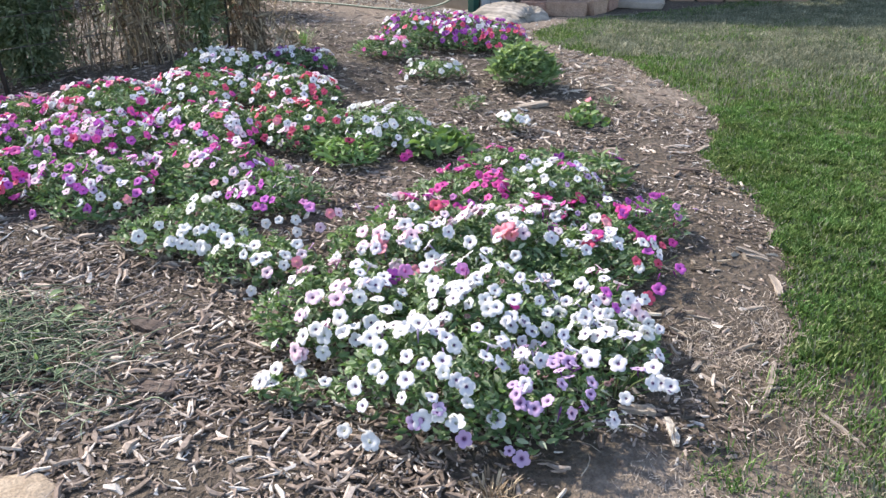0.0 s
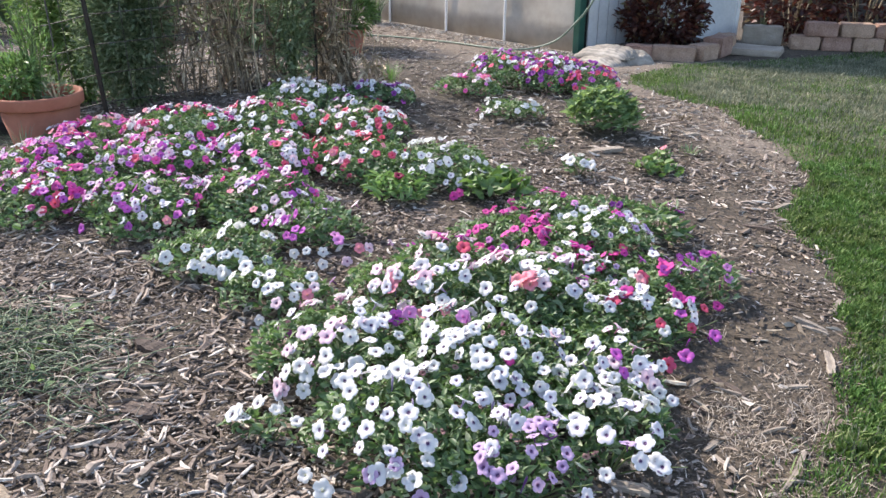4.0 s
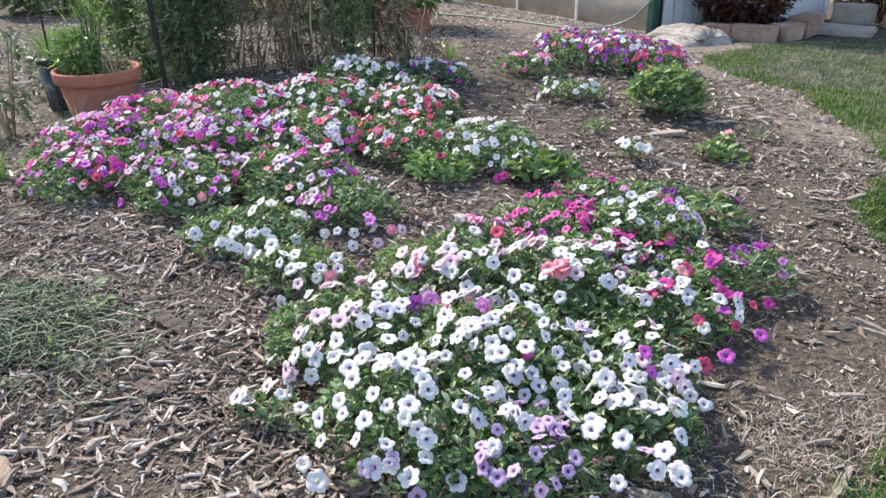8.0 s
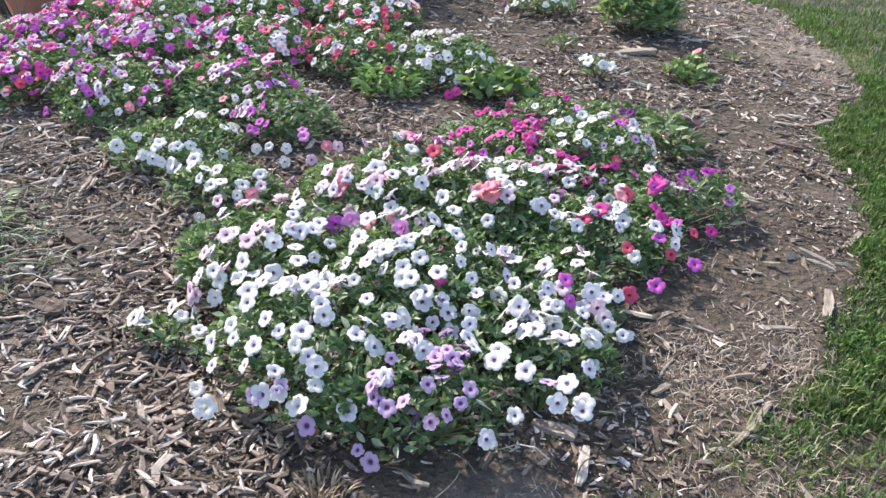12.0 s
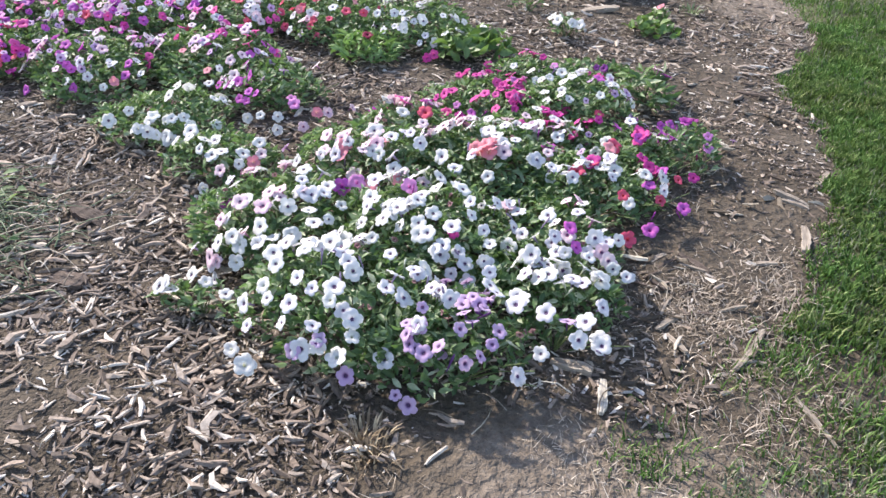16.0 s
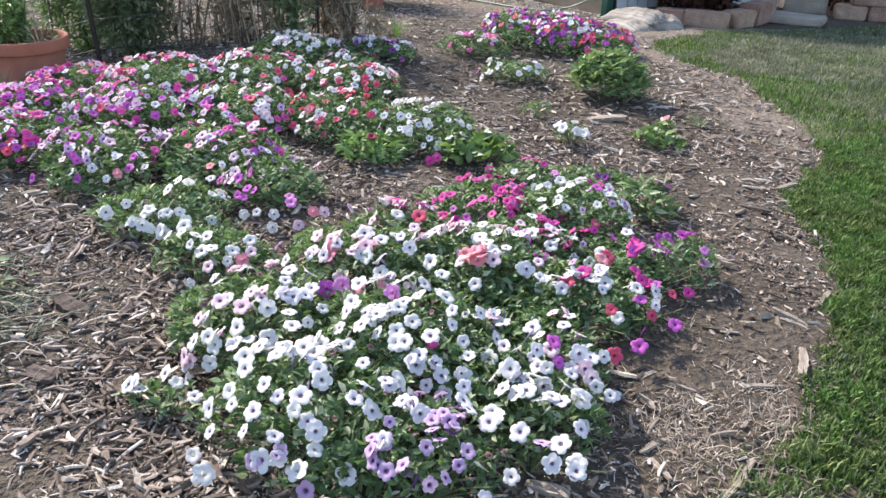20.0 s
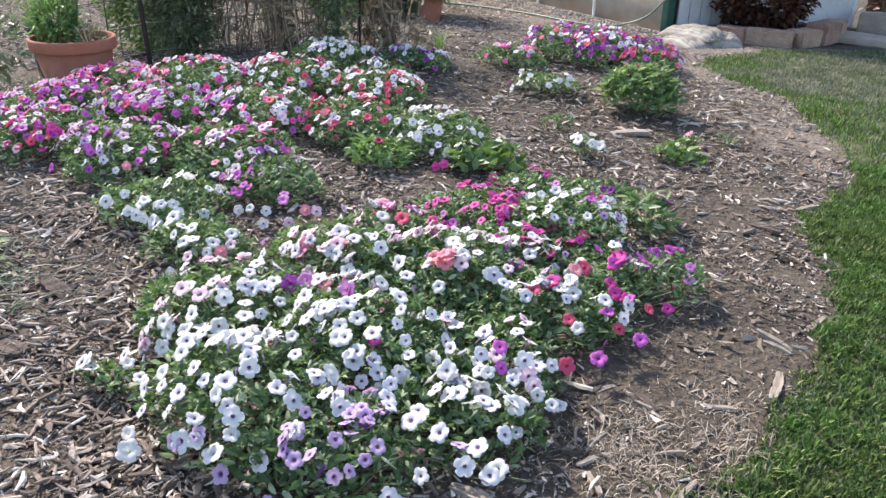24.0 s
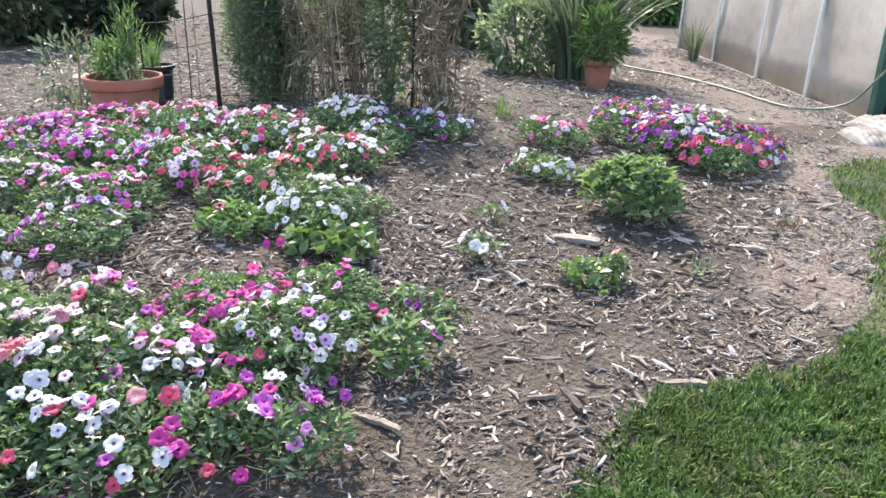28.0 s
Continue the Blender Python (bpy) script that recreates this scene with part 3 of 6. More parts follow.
film("film", -0.05, 2.4, FILM)
part("base_board", box_bm((LONG, 0.04, 0.09), (LONG / 2, 0.0, -0.045), 0.004), WOOD_OLD, greenhouse)
for u in (1.14, 2.22, 3.45, 4.70):
    pts = [(u, -hoop(z) + 0.026, z) for z in np.linspace(-0.06, 2.3, 14)]
    part("hoop", tubes_mesh("hoop", [(pts, 0.016, 1.0)], WHITE_PIPE, 8), parent=greenhouse, label="white plastic hoop")
part("corner_post", box_bm((0.08, 0.09, 2.4), (-0.03, 0.03, 1.15), 0.008), GREEN_POST, greenhouse, "dark green corner post")
END_DIR = Vector((0.80, 0.60, 0))
END_TURN = math.degrees(math.atan2(END_DIR.y, END_DIR.x)) - WALL_TURN
end_m = Matrix.Rotation(radians(END_TURN), 4, "Z")


def end_box(size, u, d, z, edge=0.003):
    return box_bm(size, (0, 0, 0), edge, end_m @ Matrix.Translation((u, d, z)))


# board tops run up out of view, so that their shadow reaches the lawn
for k in range(9):
    tall = 3.0 + 0.135 * k
    part("board", end_box((0.118, 0.025, tall), 0.17 + 0.128 * k, 0.0, tall / 2 - 0.03), SHEET, greenhouse, "whitish vertical board")
part("backing", end_box((1.3, 0.02, 2.3), 0.70, 0.04, 1.12), DARK_GAP, greenhouse)
part("door", end_box((0.86, 0.035, 2.1), 1.76, -0.02, 1.05, 0.01), SHEET, greenhouse, "plain whitish door")
# unseen panels and post, added to throw shade on the far lawn
part("shade_panel", end_box((0.94, 0.025, 2.4), 1.76, 0.0, 3.3), SHEET, greenhouse, "unseen whitish panel added to shade the far lawn")
part("shade_panel", end_box((1.5, 0.025, 2.6), 3.0, 0.0, 3.45), SHEET, greenhouse, "unseen whitish panel added to shade the far lawn")
part("shade_panel_post", end_box((0.09, 0.09, 4.8), 3.78, 0.03, 2.35), GREEN_POST, greenhouse)
part("door_jamb", end_box((0.05, 0.07, 2.2), 2.22, -0.02, 1.1), WHITE_PIPE, greenhouse)
part("door_jamb", end_box((0.05, 0.05, 2.2), 1.30, -0.02, 1.1), WHITE_PIPE, greenhouse)

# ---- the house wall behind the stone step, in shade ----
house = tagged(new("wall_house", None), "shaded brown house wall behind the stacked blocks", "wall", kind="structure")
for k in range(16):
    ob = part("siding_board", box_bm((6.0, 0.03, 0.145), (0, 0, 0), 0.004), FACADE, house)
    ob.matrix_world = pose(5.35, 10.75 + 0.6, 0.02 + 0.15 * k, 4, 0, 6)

# ---- pots, fence, shrubs, sacks and blocks ----
def flower_pot(name, x, y, r, h, label, mat, rim=0.07, z=None, squash=1.0):
    ob = thing(name, x, y, (gz(x, y) if z is None else z) - 0.01, label, "pot")
    part("body", lathe([(0.0, 0.0), (r * 0.66, 0.0), (r * 0.68, 0.012), (r * 0.9, h - rim), (r * 0.84, h - rim), (r * 0.8, h * 0.6)]), mat, ob)
    part("rim", lathe([(r * 0.9, h - rim), (r * 0.985, h - rim + 0.004), (r, h - rim + 0.012), (r * 1.01, h - 0.012), (r * 0.995, h - 0.002), (r * 0.955, h),
                       (r * 0.92, h - 0.004), (r * 0.905, h - rim)]), mat, ob)
    soil = lathe([(0.0, h - rim * 0.75), (r * 0.3, h - rim * 0.7), (r * 0.6, h - rim * 0.85), (r * 0.91, h - rim * 0.95)], 28)
    part("potting_soil", rough_bm(soil, 0.02, 14), POT_SOIL, ob)
    return ob


flower_pot("terracotta_pot", -2.60, 4.00, 0.232, 0.335, "large terracotta flower pot with a thick rim", TERRACOTTA)
flower_pot("plastic_pot", -3.40, 4.60, 0.13, 0.36, "black plastic nursery pot behind the terracotta pot", BLACK_POT, 0.03)
flower_pot("terracotta_pot", -2.03, 8.28, 0.145, 0.27, "terracotta pot holding a grassy plant", TERRACOTTA, 0.045)


def cloud(n, rx, ry, z0, z1, hollow=0.55, top=0.5):
    """Places for leaves in the outer part of an uneven bush, with their outward ways."""
    d = unit(rng.normal(size=(n, 3)))
    r = rng.uniform(hollow, 1.0, n) ** 0.6
    lump = 1 + 0.22 * np.sin(d[:, 0] * 5 + d[:, 2] * 4 + rx * 9) * np.cos(d[:, 1] * 6 + ry * 7)
    p = d * (r * lump)[:, None]
    c, hh = (z0 + z1) / 2, (z1 - z0) / 2
    q = np.stack([p[:, 0] * rx, p[:, 1] * ry, c + p[:, 2] * hh], -1)
    k = q[:, 2] > 0.01
    return q[k], d[k]


def shrub(name, x, y, rx, ry, z0, z1, n, length, width, leaf, label, stems=9, stem_mat=None, group="", upright=0.4, category="shrub", z=None, hollow=0.55):
    ob = thing(name, x, y, gz(x, y) if z is None else z, label, category, group)
    q, d = cloud(n, rx, ry, z0, z1, hollow)
    along = d + np.array([0, 0, upright]) + rng.normal(size=d.shape) * 0.55
    up = d * 0.5 + np.array([0, 0, 0.8]) + rng.normal(size=d.shape) * 0.45
    tagged(part("foliage", leaves_mesh("foliage", q, along, up, length * rng.uniform(0.6, 1.3, len(q)), width, leaf), parent=ob), kind="stuff")
    runs = []
    for k in range(stems):
        a = 2 * math.pi * k / stems + rng.uniform(-0.3, 0.3)
        e = np.array([math.cos(a) * rx, math.sin(a) * ry, 0]) * rng.uniform(0.3, 0.8)
        top = z1 * rng.uniform(0.7, 0.98)
        runs.append(([(0.1 * e[0], 0.1 * e[1], -0.03), (0.5 * e[0], 0.5 * e[1], top * 0.45), (e[0], e[1], top)], 0.006 + 0.004 * z1, 0.4))
    tagged(part("stemwork", tubes_mesh("stemwork", runs, stem_mat or STEM), parent=ob), kind="stuff")
    return ob


def stalks(name, x, y, rx, ry, height, n, label, mat, leaves=260, lean=0.12, thick=0.004):
    """Dry stems with hanging, curled leaves."""
    ob = thing(name, x, y, gz(x, y), label, "dry plant")
    runs, lp = [], []
    for _ in range(n):
        bx, by = rng.uniform(-rx, rx), rng.uniform(-ry, ry)
        h = height * rng.uniform(0.55, 1.05)
        ex, ey = rng.normal(0, lean, 2) * h
        pts = [(bx + ex * t * t + 0.02 * math.sin(7 * t + bx * 9), by + ey * t * t, h * t - 0.02) for t in np.linspace(0, 1, 7)]
        runs.append((pts, thick * rng.uniform(0.6, 1.5), 0.45))
        lp += [pts[rng.integers(1, 7)] for _ in range(max(1, leaves // n))]
    tagged(part("dry_growth", tubes_mesh("dry_growth", runs, mat, 4), parent=ob), kind="stuff")
    lp = np.array(lp) + rng.normal(size=(len(lp), 3)) * 0.015
    along = rng.normal(size=lp.shape) * np.array([1, 1, 0.6]) + np.array([0, 0, -0.7])
    tagged(part("dry_leaves", leaves_mesh("dry_leaves", lp, along, rng.normal(size=lp.shape), rng.uniform(0.04, 0.13, len(lp)), 0.16, mat, 0.1, 0.3), parent=ob), kind="stuff")
    return ob


def straps(name, x, y, r, height, n, label, leaf, width=0.02, z=0.0, spread=0.5, category="plant"):
    """Long narrow leaves that arch out of one base."""
    ob = thing(name, x, y, gz(x, y) + z, label, category)
    vs, fs = [], []
    for k in range(n):
        a = rng.uniform(0, 2 * math.pi)
        h, out = height * rng.uniform(0.6, 1.05), spread * height * rng.uniform(0.15, 1.0)
        b = np.array([math.cos(a), math.sin(a), 0]) * r * rng.uniform(0, 1)
        t = np.linspace(0, 1, 6)
        d = np.array([math.cos(a), math.sin(a), 0])
        p = b[None] + d[None] * (out * t ** 1.8)[:, None] + np.array([0, 0, 1.0])[None] * (h * (t - 0.28 * t ** 3 * out / h))[:, None]
        s = np.array([-math.sin(a), math.cos(a), 0]) * width * rng.uniform(0.6, 1.2)
        w = np.array([0.7, 1.0, 0.95, 0.8, 0.5, 0.06])
        l, c, rr = p - s * w[:, None] / 2, p - np.array([0, 0, width * 0.15]), p + s * w[:, None] / 2
        v = np.stack([l, c, rr], 1).reshape(-1, 3)
        i = np.arange(5)[:, None] * 3 + len(fs) * 18
        f = np.stack([np.concatenate([i, i + 1, i + 4, i + 3], 1), np.concatenate([i + 1, i + 2, i + 5, i + 4], 1)], 1).reshape(-1, 4)
        vs.append(v)
        fs.append(f)
    tagged(part("leaves", np_mesh("leaves", np.concatenate(vs), np.concatenate(fs), leaf, True), parent=ob), kind="stuff")
    return ob


shrub("potted_plant", -2.72, 4.00, 0.13, 0.13, -0.02, 0.24, 700, 0.045, 0.30, LEAF_LIME, "yellow-green leafy plant growing in a terracotta pot", 9, category="plant", z=gz(-2.6, 4.0) + 0.29, hollow=0.2)
shrub("potted_plant", -2.66, 4.08, 0.13, 0.12, 0.0, 0.50, 190, 0.055, 0.10, LEAF_LIME, "tall feathery green plant growing in a terracotta pot", 10, STEM, upright=1.4, category="plant", z=gz(-2.6, 4.0) + 0.28, hollow=0.1)
shrub("potted_herb", -2.47, 3.98, 0.07, 0.07, 0.0, 0.13, 120, 0.04, 0.3, LEAF_DARK, "small withered plant in a terracotta pot", 5, STALK_DRY, category="plant", z=gz(-2.6, 4.0) + 0.27)
straps("spiky_plant", -3.42, 4.58, 0.07, 0.3, 60, "narrow-leaved green plant in a black plastic pot", LEAF_LIME, 0.009, 0.32, 0.6)
shrub("wispy_shrub", -3.25, 3.95, 0.26, 0.24, 0.12, 0.64, 300, 0.062, 0.36, LEAF_BLUE, "thin grey-green shrub with wispy stems", 6, STALK_DRY)
shrub("potted_fern", -2.02, 8.29, 0.20, 0.18, -0.06, 0.46, 620, 0.13, 0.08, LEAF_LIME, "fine-leaved drooping green plant in a terracotta pot", 12, category="plant", z=gz(-2.03, 8.28) + 0.24, upright=0.5)
straps("strap_leaf_plant", -2.60, 8.75, 0.30, 1.5, 240, "large grey-green plant with long strap leaves", LEAF_BLUE, 0.05, 0.0, 0.55)
shrub("leafy_shrub", -3.10, 8.40, 0.46, 0.36, 0.0, 0.72, 900, 0.12, 0.42, LEAF_DARK, "grey-green leafy shrub beside the strap-leaf plant", 12)

FENCE = [(-3.30, 4.45), (-2.63, 4.66), (-1.45, 5.36)]
fence = thing("wire_fence", 0, 0, 0, "old wire fence on dark posts carrying climbing plants", "fence")
for k, (x, y) in enumerate(FENCE):
    thick = (0.012, 0.024, 0.015)[k]
    ob = part("post", box_bm((thick, thick, 1.4), (0, 0, 0.65), 0.005), POST, fence, "dark fence post")
    ob.matrix_world = pose(x, y, gz(x, y) - 0.05, 0, (0, -2, 1)[k], 10)
ob = part("rod", tubes_mesh("rod", [([(0, 0, 0), (0.01, 0, 0.65), (0, 0.01, 1.3)], 0.005, 1.0)], WIRE, 6), parent=fence)
ob.matrix_world = pose(-2.87, 4.58, gz(-2.87, 4.58) - 0.03)
for (xa, ya), (xb, yb) in zip(FENCE, FENCE[1:]):
    for h in (0.12, 0.3, 0.48, 0.66, 0.84, 1.02, 1.2):
        pts = [(xa + (xb - xa) * t, ya + (yb - ya) * t, gz(xa, ya) * (1 - t) + gz(xb, yb) * t + h - 0.02 * math.sin(math.pi * t)) for t in np.linspace(0, 1, 7)]
        part("wire", tubes_mesh("wire", [(pts, 0.0028, 1.0)], WIRE, 4), parent=fence)
    count = int(math.hypot(xb - xa, yb - ya) / 0.16)
    for k in range(1, count):
        t = k / count
        x, y = xa + (xb - xa) * t, ya + (yb - ya) * t
        z = gz(xa, ya) * (1 - t) + gz(xb, yb) * t
        part("upright_wire", tubes_mesh("upright_wire", [([(x, y, z + 0.1), (x + 0.004, y, z + 0.7), (x, y, z + 1.2)], 0.0022, 1.0)], WIRE, 4), parent=fence)

shrub("climbing_shrub", -2.70, 5.12, 0.36, 0.28, -0.05, 1.2, 12500, 0.045, 0.32, LEAF_DARK, "dense soft green shrub growing through a wire fence", 8, STEM, hollow=0.12)
shrub("climbing_shrub", -3.36, 5.58, 0.46, 0.34, -0.05, 1.4, 11000, 0.05, 0.28, LEAF_BRIGHT, "dense yellow-green shrub growing behind a wire fence", 8, STEM, hollow=0.15)
shrub("climber", -1.60, 5.30, 0.17, 0.14, -0.1, 1.15, 2300, 0.05, 0.30, LEAF_DARK, "narrow green climber on a fence post", 4, STEM, hollow=0.15)
stalks("dry_vine", -2.02, 5.22, 0.36, 0.24, 1.12, 90, "tangled dry brown vines hanging on a fence", VINE_DRY, 950, 0.24)
shrub("climber", -2.12, 5.42, 0.26, 0.18, 0.1, 1.12, 1300, 0.05, 0.26, LEAF_DARK, "thin green climber among dry vines", 4, STALK_DRY, hollow=0.1)
stalks("dry_vine", -1.36, 5.48, 0.13, 0.12, 1.08, 40, "tangled dry brown vines hanging on a fence", VINE_DRY, 600, 0.16)
stalks("dry_weeds", -1.15, 5.45, 0.16, 0.15, 0.4, 14, "thin dry weeds at the foot of a fence", STALK_DRY, 120)

# garden hose lying along the greenhouse and rising to its end wall
hose_at = [(-3.6, 10.1, -0.046), (-2.6, 9.76, -0.046), (-1.9, 9.6, -0.046), (-1.18, 9.28, -0.046), (-0.72, 8.98, -0.046), (-0.40, 8.84, -0.045), (-0.15, 8.84, -0.02),
           (0.09, 8.76, 0.08), (0.27, 8.62, 0.27), (0.42, 8.52, 0.48), (0.6, 8.45, 0.85)]
hose_pts = []
for a, b, c, d in zip([hose_at[0]] + hose_at, hose_at, hose_at[1:], hose_at[2:] + [hose_at[-1]]):
    a, b, c, d = (np.array(q) for q in (a, b, c, d))
    for t in np.linspace(0, 1, 8, endpoint=False):
        hose_pts.append(0.5 * (2 * b + (c - a) * t + (2 * a - 5 * b + 4 * c - d) * t * t + (3 * b - a - 3 * c + d) * t ** 3))
hose = thing("garden_hose", 0, 0, 0, "pale green garden hose lying along the greenhouse", "hose")
part("tube", tubes_mesh("tube", [(hose_pts, 0.0105, 1.0)], HOSE, 10), parent=hose)
part("coupling", tubes_mesh("coupling", [([(0.59, 8.45, 0.83), (0.605, 8.45, 0.89)], 0.019, 1.0)], WIRE, 10), parent=hose)


def sack(x, y, z, sx, sy, sz, rz, seed, label, tip=0.0):
    """A filled woven bag: a pillow with flat ears at its ends, creased and sagging."""
    ob = thing("sandbag", x, y, z, label, "sandbag", "sandbags by the raised bed", rz=rz)
    bm = bmesh.new()
    bmesh.ops.create_grid(bm, x_segments=48, y_segments=26, size=1)
    top = bm.verts[:]
    for v in top:
        u, w = v.co.x, v.co.y
        ear = max(0.0, (abs(u) - 0.78) / 0.22)
        full = (1 - min(1.0, abs(u) / 0.93) ** 3) ** 0.55 * (1 - abs(w) ** 2.6) ** 0.5
        crease = 0.10 * max(0.0, abs(u) - 0.35) * math.sin(w * 11 + seed + 3 * u) + 0.12 * noise.noise(Vector((u * 2.6 + seed, w * 2.0, seed))) + 0.05 * noise.noise(Vector((u * 9, w * 9, seed)))
        v.co = Vector((u * sx / 2, w * sy / 2 * (1 - 0.16 * ear), max(0.006, sz * full * (0.95 + 2.2 * crease)) + tip * u * sx / 2))
    bmesh.ops.solidify(bm, geom=bm.faces[:], thickness=0.006)
    for f in bm.faces:
        f.smooth = True
    part("body", bm, SACK, ob)
    for s in (1, -1):
        seam = [(s * sx * 0.485, t * sy * 0.40, 0.014 + 0.006 * math.sin(t * 9) + s * tip * sx / 2) for t in np.linspace(-1, 1, 12)]
        part("seam", tubes_mesh("seam", [(seam, 0.007, 1.0)], SACK, 5), parent=ob)
    return ob


sack(0.56, 7.86, gz(0.56, 7.86), 0.52, 0.30, 0.09, -48, 3.1, "flattened pale woven sandbag lying on the ground")
sack(0.60, 8.06, gz(0.60, 8.06) + 0.06, 0.64, 0.36, 0.11, -38, 7.7, "full grey woven sandbag lying on another", 0.06)
sack(0.85, 7.98, gz(0.85, 7.98) + 0.01, 0.36, 0.26, 0.12, 20, 12.3, "slumped whitish woven sandbag beside the edging blocks")


def wall_block(name, x, y, z, sx, sy, sz, rz, mat, label, seed, group="blocks edging the raised bed"):
    ob = tagged(new(name), label, "block", group)
    ob.matrix_world = pose(x, y, z, 0, 0, rz)
    bm = bmesh.new()
    bmesh.ops.create_cube(bm, size=1)
    bmesh.ops.scale(bm, vec=(sx, sy, sz), verts=bm.verts)
    bmesh.ops.translate(bm, vec=(0, 0, sz / 2), verts=bm.verts)
    bmesh.ops.bevel(bm, geom=bm.edges[:], offset=0.012, segments=2, affect="EDGES")
    bmesh.ops.subdivide_edges(bm, edges=[e for e in bm.edges if e.calc_length() > 0.05], cuts=4, use_grid_fill=True)
    me = bpy.data.meshes.new(name)
    rough_bm(bm, 0.012, 14, seed).to_mesh(me)
    bm.free()
    me.materials.append(mat)
    ob.data = None
    child = new("block_body", me)
    child.parent = ob
    return ob


ZF = -0.055
for k, (x, y, z, sx, sy, sz, rz, mat) in enumerate([
        (0.92, 8.42, ZF, 0.28, 0.2, 0.15, -8, BLOCK_RED), (1.26, 8.40, ZF, 0.42, 0.2, 0.15, -8, BLOCK_TAN), (1.56, 8.52, ZF, 0.28, 0.2, 0.16, 48, BLOCK_TAN),
        (1.74, 8.80, ZF, 0.30, 0.2, 0.20, 60, BLOCK_RED), (1.86, 9.12, ZF, 0.30, 0.2, 0.18, 74, BLOCK_TAN)]):
    wall_block("edging_block", x, y, z, sx, sy, sz, rz, mat, "rough tan concrete edging block of the raised bed", k * 3.3)
for k, (x, y, z, sx, sy, sz, rz, mat) in enumerate([
        (2.74, 9.42, ZF, 0.30, 0.22, 0.14, -8, BLOCK_TAN), (3.05, 9.40, ZF, 0.30, 0.22, 0.14, -4, BLOCK_RED), (3.36, 9.36, ZF, 0.30, 0.22, 0.14, -6, BLOCK_TAN),
        (3.67, 9.33, ZF, 0.30, 0.22, 0.14, -5, BLOCK_RED), (3.98, 9.30, ZF, 0.30, 0.22, 0.14, -5, BLOCK_TAN),
        (2.90, 9.44, ZF + 0.142, 0.32, 0.22, 0.14, -7, BLOCK_RED), (3.24, 9.41, ZF + 0.142, 0.32, 0.22, 0.14, -4, BLOCK_TAN),
        (3.58, 9.37, ZF + 0.142, 0.32, 0.22, 0.14, -6, BLOCK_RED), (3.92, 9.34, ZF + 0.142, 0.32, 0.22, 0.14, -6, BLOCK_RED)]):
    wall_block("wall_block", x, y, z, sx, sy, sz, rz, mat, "reddish tan block stacked in a low wall", k * 2.1, "blocks of the low wall")
wall_block("concrete_block", 2.36, 9.72, ZF, 0.42, 0.2, 0.20, -12, CONCRETE, "grey concrete block standing by the door", 9.0, "loose blocks")
slab = wall_block("stepping_slab", 2.12, 9.02, ZF, 0.62, 0.40, 0.07, -18, CONCRETE, "pale flat concrete slab before the door", 11.0, "loose blocks")
raised = tagged(new("raised_bed_soil", np_mesh("raised_bed_soil", [(0.75, 8.47, 0.03), (1.5, 8.45, 0.03), (1.75, 9.1, 0.04), (1.6, 9.5, 0.04), (0.5, 8.75, 0.03), (1.1, 8.75, 0.07)],
                                               [(0, 1, 5), (1, 2, 5), (2, 3, 5), (3, 4, 5), (4, 0, 5)], POT_SOIL)), "dark soil filling the small raised bed", "soil", kind="structure")
shrub("red_leaved_shrub", 1.18, 8.85, 0.42, 0.32, 0.0, 0.62, 2200, 0.075, 0.5, LEAF_RED, "dark red-leaved bushy plants in the raised bed", 12, STALK_DRY, z=0.02)
for x, y, r, h in ((2.75, 10.15, 0.5, 1.0), (3.5, 10.1, 0.6, 1.25), (4.4, 10.05, 0.6, 1.3), (5.3, 9.9, 0.6, 1.2)):
    shrub("border_shrub", x, y, r, 0.4, 0.0, h, 1500, 0.085, 0.45, LEAF_RED if x < 4 else LEAF_DARK, "dark reddish shrub in shade behind the low wall", 10, STALK_DRY, "shrubs behind the low wall")
for k, (x, y, h, m) in enumerate([(-2.42, 2.98, 0.20, LEAF_LIME), (-2.62, 3.12, 0.16, STALK_DRY), (-2.55, 2.86, 0.12, STALK_DRY), (-2.95, 3.45, 0.18, LEAF_LIME), (-3.15, 3.7, 0.15, STALK_DRY), (-2.2, 2.62, 0.07, LEAF_LIME), (-4.37, 4.27, 0.12, LEAF_LIME), (-4.59, 4.24, 0.10, STALK_DRY),
                                  (0.10, 1.40, 0.05, STALK_DRY), (0.13, 1.36, 0.045, STALK_DRY), (-2.45, 3.62, 0.24, LEAF_BLUE), (-1.02, 5.75, 0.16, LEAF_LIME), (1.02, 5.35, 0.05, STALK_DRY), (0.98, 4.62, 0.05, LEAF_DARK)]):
    straps("weed_tuft", x, y, 0.06, h, 46, "small tuft of thin weeds growing in the mulch" if m is not STALK_DRY else "small dry tuft of weeds in the mulch", m, 0.006, 0.0, 0.8, "weed")
straps("small_grass_tuft", 2.42, 9.98, 0.04, 0.36, 16, "small pale grass tuft behind the concrete block", LEAF_BLUE, 0.012)
straps("grass_tuft", -2.42, 10.85, 0.07, 0.6, 40, "green grass tuft at the corner of the greenhouse", LEAF_BLUE, 0.02)

